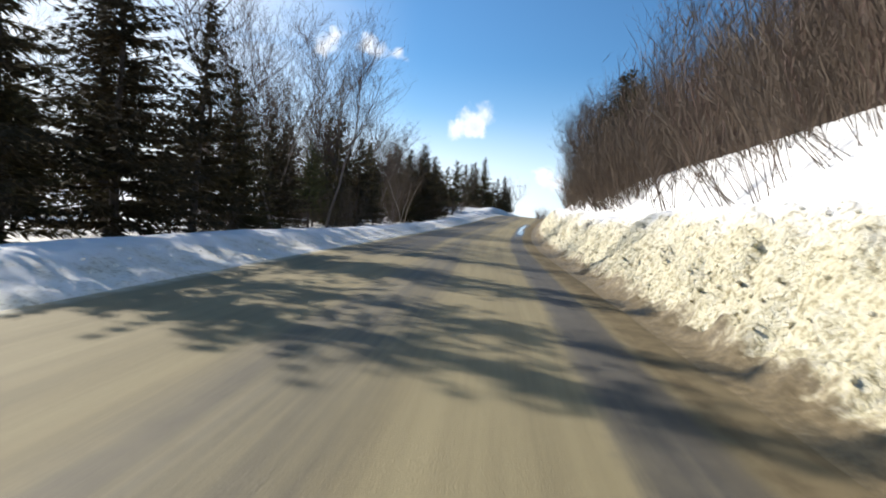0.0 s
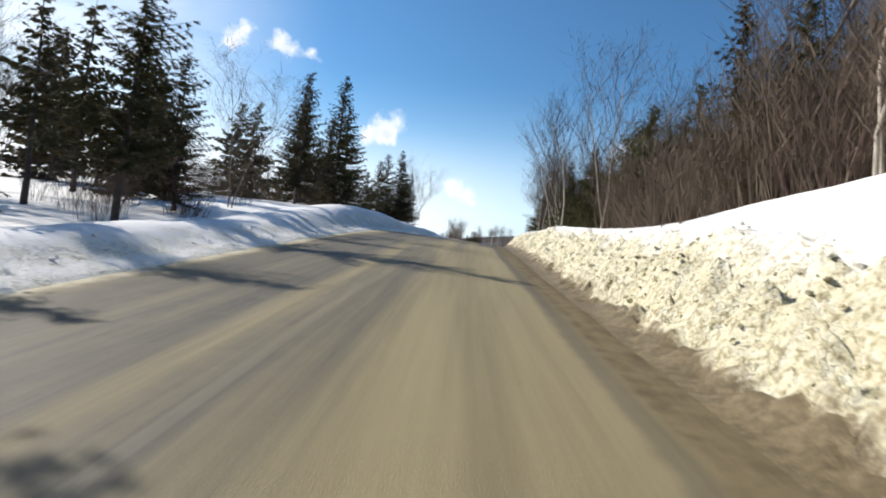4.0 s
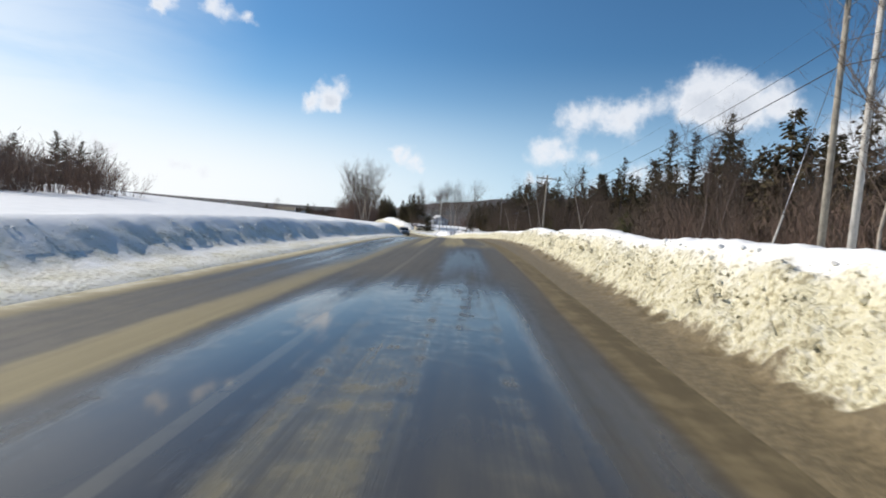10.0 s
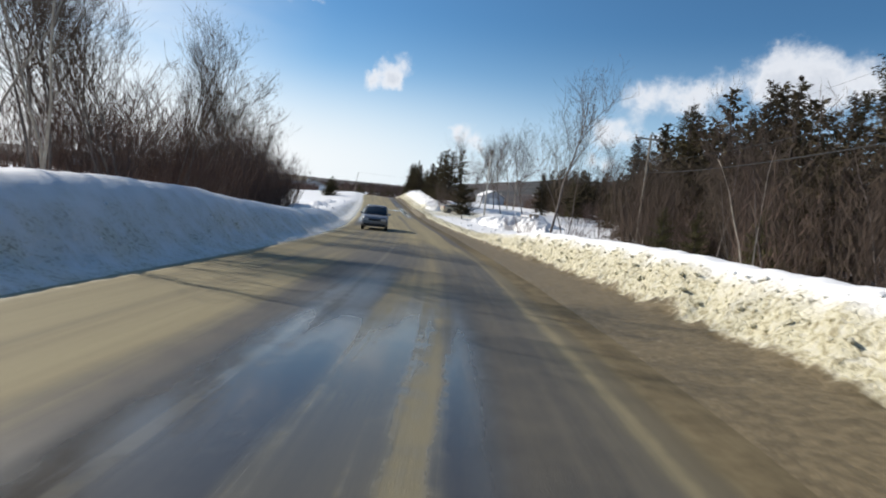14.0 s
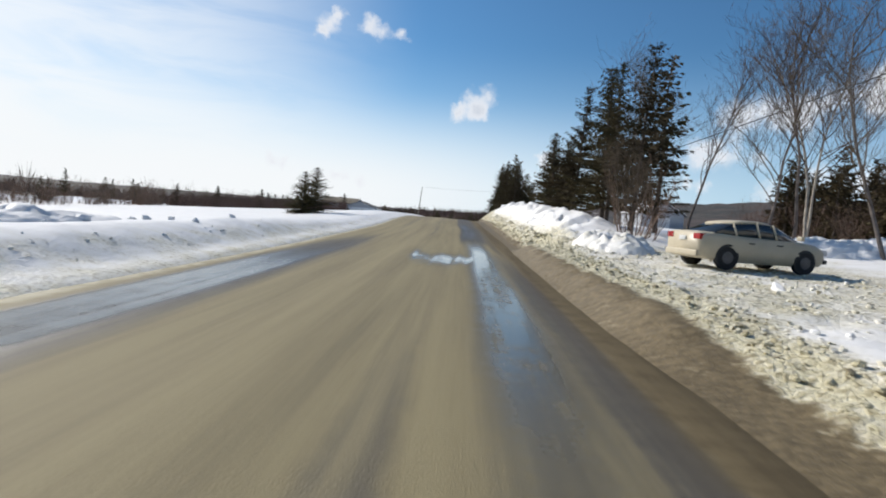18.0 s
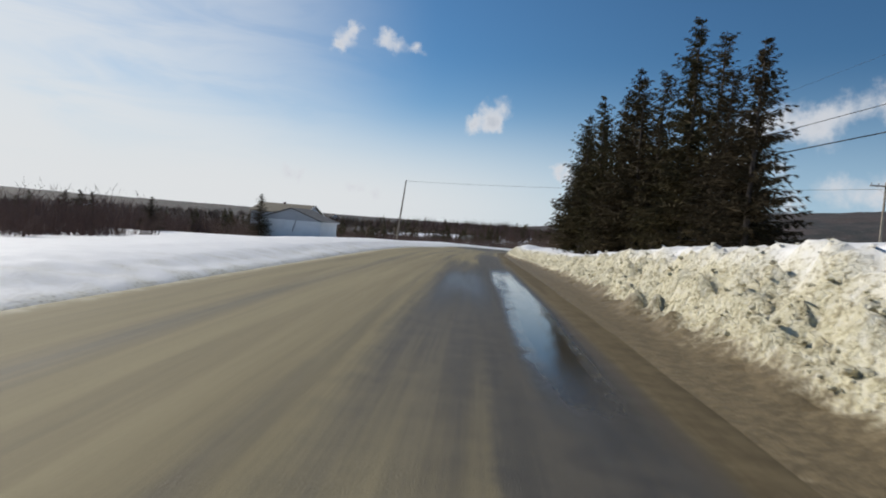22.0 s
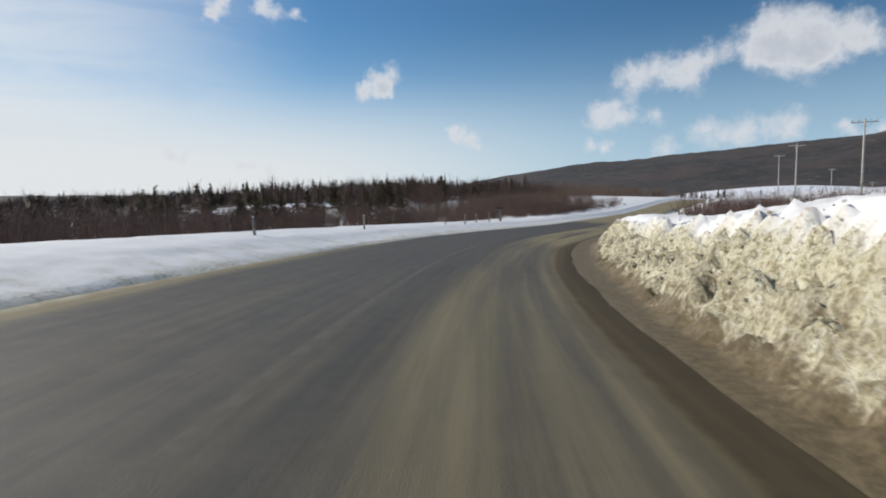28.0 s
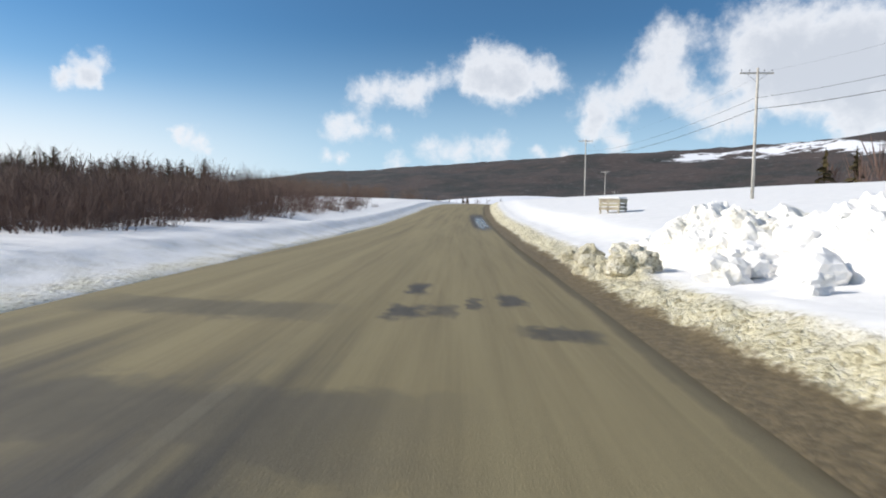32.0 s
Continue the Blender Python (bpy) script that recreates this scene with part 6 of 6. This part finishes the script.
for x in (-4.3, -1.6, 1.0, 3.4, 5.0):
    part("porch_post", boxed(x - 0.08, x + 0.08, -2.55, -2.39, -0.6, 2.45, bevel=0.01), TRIM, house)
part("porch_floor", boxed(-4.6, 5.2, -2.7, 0.0, -0.6, 0.05, bevel=0.01), PLANK, house)
part("door", boxed(-0.75, 0.15, -0.06, 0.03, 0.05, 2.1, bevel=0.01), TRIM, house)
house.matrix_basis = Matrix.Translation(Vector((35.6, 525.2, place(*station_of(35.6, 525.2)).z - 0.2))) @ pose(0, 0, 0, 0, 0, 80)

# fence along the field
posts = ((548.0, -6.6, 0.62), (558.3, -6.3, 0.7), (572.4, -6.2, 0.6), (576.9, -6.2, 0.75), (580.3, -6.4, 0.75), (583.9, -6.4, 0.8), (588.3, -6.8, 0.8))
post = tagged(new("fence_post"), "weathered wooden fence post sticking out of snow", "post", "fence posts beside the field")
part("shaft", rod((0, 0, -0.5), (0, 0, 1.0), 0.085, 0.075, 9), POLE, post)
part("cap", rod((0, 0, 1.0), (0, 0, 1.05), 0.075, 0.03, 9), SNOW, post, "small cap of snow")
for i, (s, n, h) in enumerate(posts):
    m = Matrix.Translation(place(s, n)) @ pose(0, 0, 0, dice.uniform(-4, 4), dice.uniform(-4, 4), dice.uniform(0, 90))
    ob = post if i == 0 else copy_thing(post, m)
    ob.matrix_basis = m
    ob.scale = (h, h, h)
mailbox = tagged(new("mailbox"), "dark metal mailbox on a stout wooden post beside the field", "mailbox")
part("post", boxed(-0.09, 0.09, -0.09, 0.09, -0.5, 1.62, bevel=0.012), POLE, mailbox, "weathered square post")
part("shelf", boxed(-0.42, 0.42, -0.16, 0.16, 1.62, 1.66, bevel=0.006), PLANK, mailbox)
bm = boxed(-0.48, 0.48, -0.17, 0.17, 1.664, 1.86, bevel=0.06)
part("box", bm, DARK, mailbox)
part("door", boxed(0.481, 0.495, -0.13, 0.13, 1.69, 1.83, bevel=0.005), STEEL, mailbox, "dull metal flap")
mailbox.matrix_basis = Matrix.Translation(place(586.9, -6.4)) @ pose(0, 0, 0, 0, 0, heading(587) + 20) @ Matrix.Scale(0.74, 4)
stake = tagged(new("marker_stake"), "thin pale wooden stake in the snowbank", "stake")
part("shaft", boxed(-0.03, 0.03, -0.015, 0.015, -0.4, 0.75, bevel=0.004), PLANK, stake)
stake.matrix_basis = Matrix.Translation(place(222.5, 8.4)) @ pose(0, 0, 0, 3, 4, 20)

# slatted crate beside the field entrance
crate = tagged(new("wooden_crate"), "weathered slatted wooden crate capped with snow", "crate")
for z in (0.05, 0.27, 0.49):
    for y in (-0.62, 0.60):
        part("slat", boxed(-0.80, 0.80, y, y + 0.025, z, z + 0.17, bevel=0.004), PLANK, crate)
    for x in (-0.82, 0.795):
        part("slat", boxed(x, x + 0.025, -0.62, 0.62, z, z + 0.17, bevel=0.004), PLANK, crate)
for x in (-0.77, 0.69):
    for y in (-0.59, 0.51):
        part("corner_post", boxed(x, x + 0.08, y, y + 0.08, -0.3, 0.66), PLANK, crate)
part("lid", boxed(-0.85, 0.85, -0.66, 0.66, 0.66, 0.72, bevel=0.006), PLANK, crate)
part("snow_cap", boxed(-0.80, 0.80, -0.60, 0.60, 0.72, 0.84, bevel=0.05), SNOW, crate, "thick cap of snow")
crate.matrix_basis = Matrix.Translation(place(*station_of(129.9, 611.6)) + Vector((0, 0, 0.12))) @ pose(0, 0, 0, 0, 0, 24) @ Matrix.Scale(1.05, 4)


def lump(r, size, flat=0.75):
    """An angular block of snow as arrays: a cut-up, pushed-about ball."""
    bm = bmesh.new()
    bmesh.ops.create_icosphere(bm, subdivisions=4 if size > 0.5 else 3 if size > 0.25 else 1, radius=1.0)
    sh = r.uniform(0, 50)
    for v in bm.verts:
        d = noise.noise(v.co * 1.3 + Vector((sh, sh, sh))) * 0.55 + noise.noise(v.co * 3.1 + Vector((sh, 0, sh))) * 0.22 + noise.noise(v.co * 7 + Vector((0, sh, 0))) * 0.16
        v.co *= (1 + d)
        v.co.z *= flat
    return bm


def snow_chunk(s, n, size, grime_value, label, group, r, rise=0.25):
    """One loose block of ploughed snow."""
    bm = lump(r, size)
    me = bpy.data.meshes.new("snow_chunk")
    bm.to_mesh(me)
    bm.free()
    me.materials.append(SNOW)
    float_attribute(me, "grime", np.full(len(me.vertices), grime_value))
    ob = tagged(new("snow_chunk", me), label, "snow chunk", group)
    ob.matrix_basis = Matrix.Translation(place(s, n) + Vector((0, 0, size * rise))) @ pose(0, 0, 0, r.uniform(-30, 30), r.uniform(-30, 30), r.uniform(0, 360))
    ob.scale = (size * r.uniform(0.85, 1.25), size * r.uniform(0.8, 1.1), size)
    return ob


r = random.Random(12)


def snow_pile(s, n, length, width, height, seed, grime_value=0.25, label="large heap of blocky ploughed snow", rough=None):
    """A heap of ploughed snow: a lumpy mound with blocks on it."""
    u, v = np.meshgrid(np.linspace(-1, 1, 90), np.linspace(-1, 1, 56), indexing="ij")
    x, y = u * length / 2, v * width / 2
    dome = np.clip(1 - (u ** 2 + v ** 2), 0, 1) ** 0.6
    z = height * dome * (0.65 + 0.6 * fbm(x * 0.5 + seed, y * 0.5, 3, seed)) + (rough or min(1.0, height / 0.8) ** 1.5) * dome ** 0.5 * (0.25 * clumps(x / 0.8 + seed, y / 0.8, seed) + 0.20 * clumps(x / 0.42, y / 0.42, seed + 1) + 0.34 * blocks(x / 0.8, y / 0.75, seed + 2) + 1.15 * (fbm(x / 1.3 + 3, y / 1.1, 2, seed + 6) - 0.42) + 0.24 * blocks(x / 0.40, y / 0.38, seed + 3) + 0.12 * blocks(x / 0.21, y / 0.2, seed + 5) + 0.2 * (fbm(x * 2.2, y * 2.2, 3, seed + 4) - 0.45)) - 0.35 * (1 - dome)
    me = mesh_object("snow_mound", np.stack((x, y, z), -1).reshape(-1, 3), grid_faces(90, 56), SNOW, (rough or min(1.0, height / 0.8) ** 1.5) < 0.6)
    float_attribute(me, "grime", grime_value + 0.25 * (fbm(x, y, 3, seed) - 0.5))
    ob = tagged(new("snow_mound", me), label, "snow mound")
    ob.matrix_basis = Matrix.Translation(place(s, n)) @ pose(0, 0, 0, 0, 0, heading(s) + 90)
    return ob


snow_pile(612.4, 10.8, 8.5, 5.0, 0.55, 3, 0.36, rough=0.85)
snow_pile(616.2, 8.9, 5.6, 4.4, 0.60, 4, 0.40, rough=0.85)
for s, n, size, g in ((614.4, 5.9, 0.62, 0.75), (615.6, 5.2, 0.42, 0.8), (617.6, 5.5, 0.42, 0.8), (618.8, 5.3, 0.30, 0.8), (616.4, 6.4, 0.50, 0.6), (612.2, 7.0, 0.45, 0.35), (611.0, 8.0, 0.5, 0.2), (610.2, 9.6, 0.55, 0.15), (613.0, 7.8, 0.6, 0.2), (616.8, 7.0, 0.5, 0.3), (610.0, 7.4, 0.3, 0.3), (617.5, 5.6, 0.3, 0.7), (612.6, 9.0, 0.7, 0.1), (609.4, 11.0, 0.6, 0.1)):
    snow_chunk(s, n, size, g, "blocky chunk of yellowish dirty snow" if g > 0.5 else "blocky chunk of white snow", "blocks at the snow heap", r)
snow_pile(509.5, -21.5, 10.0, 3.4, 0.55, 14, 0.05, "smooth low snowdrift in front of the porch", rough=0.12)
# yard windrows and the plough's leavings by the driveway
for s, n, l, wd, h, sd in ((337, 12.0, 14, 3.0, 0.6, 5), (330, 14.5, 12, 3.0, 0.75, 6), (345, 17, 13, 4, 0.7, 8), (322, -8.6, 9, 2.6, 0.3, 9), (331, -9.4, 12, 3.0, 0.35, 10), (343, -9.0, 14, 2.8, 0.35, 11), (357, -8.8, 14, 2.6, 0.28, 15), (372, 22, 14, 5, 0.5, 13)):
    snow_pile(s, n, l, wd, h, sd, 0.1, "low ridge of lumpy white ploughed snow").matrix_basis @= pose(0, 0, 0, 0, 0, 90 if n > 12 and s > 340 else 0)
snow_pile(369.5, 8.2, 6.5, 3.4, 0.5, 7, 0.4, "lumpy yellowish mound of ploughed snow beside the driveway")
for i in range(46):
    s, n = r.uniform(318, 368), r.choice((r.uniform(7, 11), r.uniform(-9, -6.5)))
    snow_chunk(s, n, r.uniform(0.08, 0.2), 0.1, "small white chunk of ploughed snow", "snow chunks by the yard", r)


def clods(name, label, count, side, s0, s1, grime_value, seed, up=1.3, lo=0.025, hi=0.10, reach=None):
    """Countless small lumps that rolled down a bank, in one mesh."""
    q = random.Random(seed)
    shapes = []
    for i in range(8):
        bm = lump(q, 0.2)
        bm.verts.index_update()
        shapes.append((np.array([v.co[:] for v in bm.verts]), np.array([[v.index for v in f.verts] for f in bm.faces])))
        bm.free()
    ss = np.array([q.uniform(s0, s1) for _ in range(count)])
    tab = RIGHT if side > 0 else LEFT
    foot, wide = np.interp(ss, tab[:, 0], tab[:, 1]), np.interp(ss, tab[:, 0], tab[:, 3])
    nn = side * (foot + 0.12 + (reach or wide * 0.75) * np.array([q.random() ** up for _ in range(count)]))
    at, local = land(ss, nn)
    vs, fs, total = [], [], 0
    for i in range(count):
        v, f = shapes[q.randrange(8)]
        size = lo + (hi - lo) * q.random() ** 2.2
        a = q.uniform(0, 6.28)
        rot = np.array(((math.cos(a), -math.sin(a), 0), (math.sin(a), math.cos(a), 0), (0, 0, 1)))
        vs.append(v @ rot * size + at[i] + np.array((0, 0, size * 0.3)))
        fs.append(f + total)
        total += len(v)
    me = mesh_object(name, np.vstack(vs), np.vstack(fs), SNOW, False)
    float_attribute(me, "grime", np.repeat(np.array([min(local[i], 0.95) + q.uniform(*grime_value) for i in range(count)]), [len(v) for v in vs]))
    return tagged(new(name, me), label, "snow clods", kind="stuff")


clods("snow_clods", "small dirty yellowish clods of ice on the snowbank face", 7000, 1, 2, 320, (-0.12, 0.06), 21, 1.4, 0.02, 0.065)
clods("snow_clods", "small dirty yellowish clods of ice on the snowbank face", 5600, 1, 373, 605, (-0.12, 0.06), 22, 1.4, 0.02, 0.065)
clods("snow_clods", "small brown clods strewn along the driveway mouth", 1500, 1, 318, 372, (-0.2, 0.5), 23, 0.8, 0.02, 0.07)
clods("snow_clods", "brown clods in a row along the foot of the snow ridge", 1700, 1, 372, 424, (-0.05, 0.25), 26, 1.0, 0.025, 0.10, 1.1)
clods("snow_clods", "small pale clods of snow along the bank's foot", 1500, -1, 2, 400, (-0.3, 0.1), 24, 1.1, 0.015, 0.06)

# barn behind the roadside spruces
barn = tagged(new("barn"), "grey barn with a snow-covered roof behind spruces", "barn")
part("wall", gable_wall(4.0, 0, 14.0, 2.8, 4.9, -1.5), GREY_SIDING, barn)
part("roof", gable_roof(4.0, 14.0, 2.85, 4.95, 0.4), SHINGLE, barn)
part("roof_snow", gable_roof(3.9, 13.8, 3.03, 5.1, 0.3, 0.16), SNOW, barn, "layer of snow on the roof")
part("door", boxed(-1.4, 1.4, -0.08, 0.03, -0.2, 2.4, bevel=0.02), TRIM, barn)
barn.matrix_basis = Matrix.Translation(place(429, 31)) @ pose(0, 0, 0, 0, 0, heading(430)) @ Matrix.Scale(0.75, 4)

clods("snow_clods", "brownish lumps of slush strewn over the driveway", 1300, 1, 347, 371, (-0.2, 0.2), 25, 0.9, 0.02, 0.075, 9.0)

# old yard trailer with a woodpile
trailer = tagged(new("yard_trailer"), "rusty orange yard trailer half buried in snow", "trailer")
part("bed", boxed(-1.6, 1.6, -0.8, 0.8, 0.55, 0.95, bevel=0.03), RUST, trailer)
for x in (-0.7, 0.5):
    part("wheel", rod((x, -0.95, 0.38), (x, -0.75, 0.38), 0.38, 0.37, 18), RUBBER, trailer)
    part("wheel", rod((x, 0.75, 0.38), (x, 0.95, 0.38), 0.38, 0.37, 18), RUBBER, trailer)
part("headboard", boxed(-1.6, -1.5, -0.8, 0.8, 0.95, 1.5, bevel=0.02), PLANK, trailer)
part("drawbar", rod((-1.6, 0, 0.6), (-3.0, 0, 0.45), 0.05, 0.05, 8), RUST, trailer)
part("snow_load", boxed(-1.45, 1.55, -0.75, 0.75, 0.92, 1.2, bevel=0.1), SNOW, trailer, "snow lying in the bed")
trailer.matrix_basis = Matrix.Translation(place(357, 21.5, 0.1)) @ pose(0, 0, 0, 0, 0, heading(357) + 100)


def farmhouse(x, y, turn, wide, deep, high, wall, label):
    """A small distant house: walls, roof, windows, chimney."""
    root = tagged(new("farmhouse"), label, "house", "distant houses")
    part("wall", gable_wall(wide / 2, 0, deep, high, high + wide * 0.35, -2), wall, root)
    part("roof", gable_roof(wide / 2, deep, high + 0.05, high + wide * 0.35 + 0.05, 0.4), SHINGLE, root)
    for k in (-0.25, 0.25):
        window(root, wide * k, 1.0, 1.2, 1.3, 0.0)
    part("chimney", boxed(-0.3, 0.3, deep * 0.6, deep * 0.6 + 0.6, high, high + wide * 0.35 + 0.9), BRICK, root)
    hit, loc, _, _ = bpy.data.objects["far_country"].ray_cast(Vector((x, y, 600)), Vector((0, 0, -1)))
    root.matrix_basis = Matrix.Translation(loc if hit else Vector((x, y, 0))) @ pose(0, 0, 0, 0, 0, turn)
    return root


for x, y, turn, wide, wall in ((-40, 900, 20, 9, SIDING), (10, 980, -30, 10, GREY_SIDING), (150, 1010, 10, 9, SIDING), (230, 1180, 40, 10, SIDING), (420, 1050, 30, 11, SIDING), (-160, 760, 15, 9, SIDING)):
    farmhouse(x, y, turn, wide, 11, 4.2, wall, "distant farmhouse with a dark roof among snowy fields")
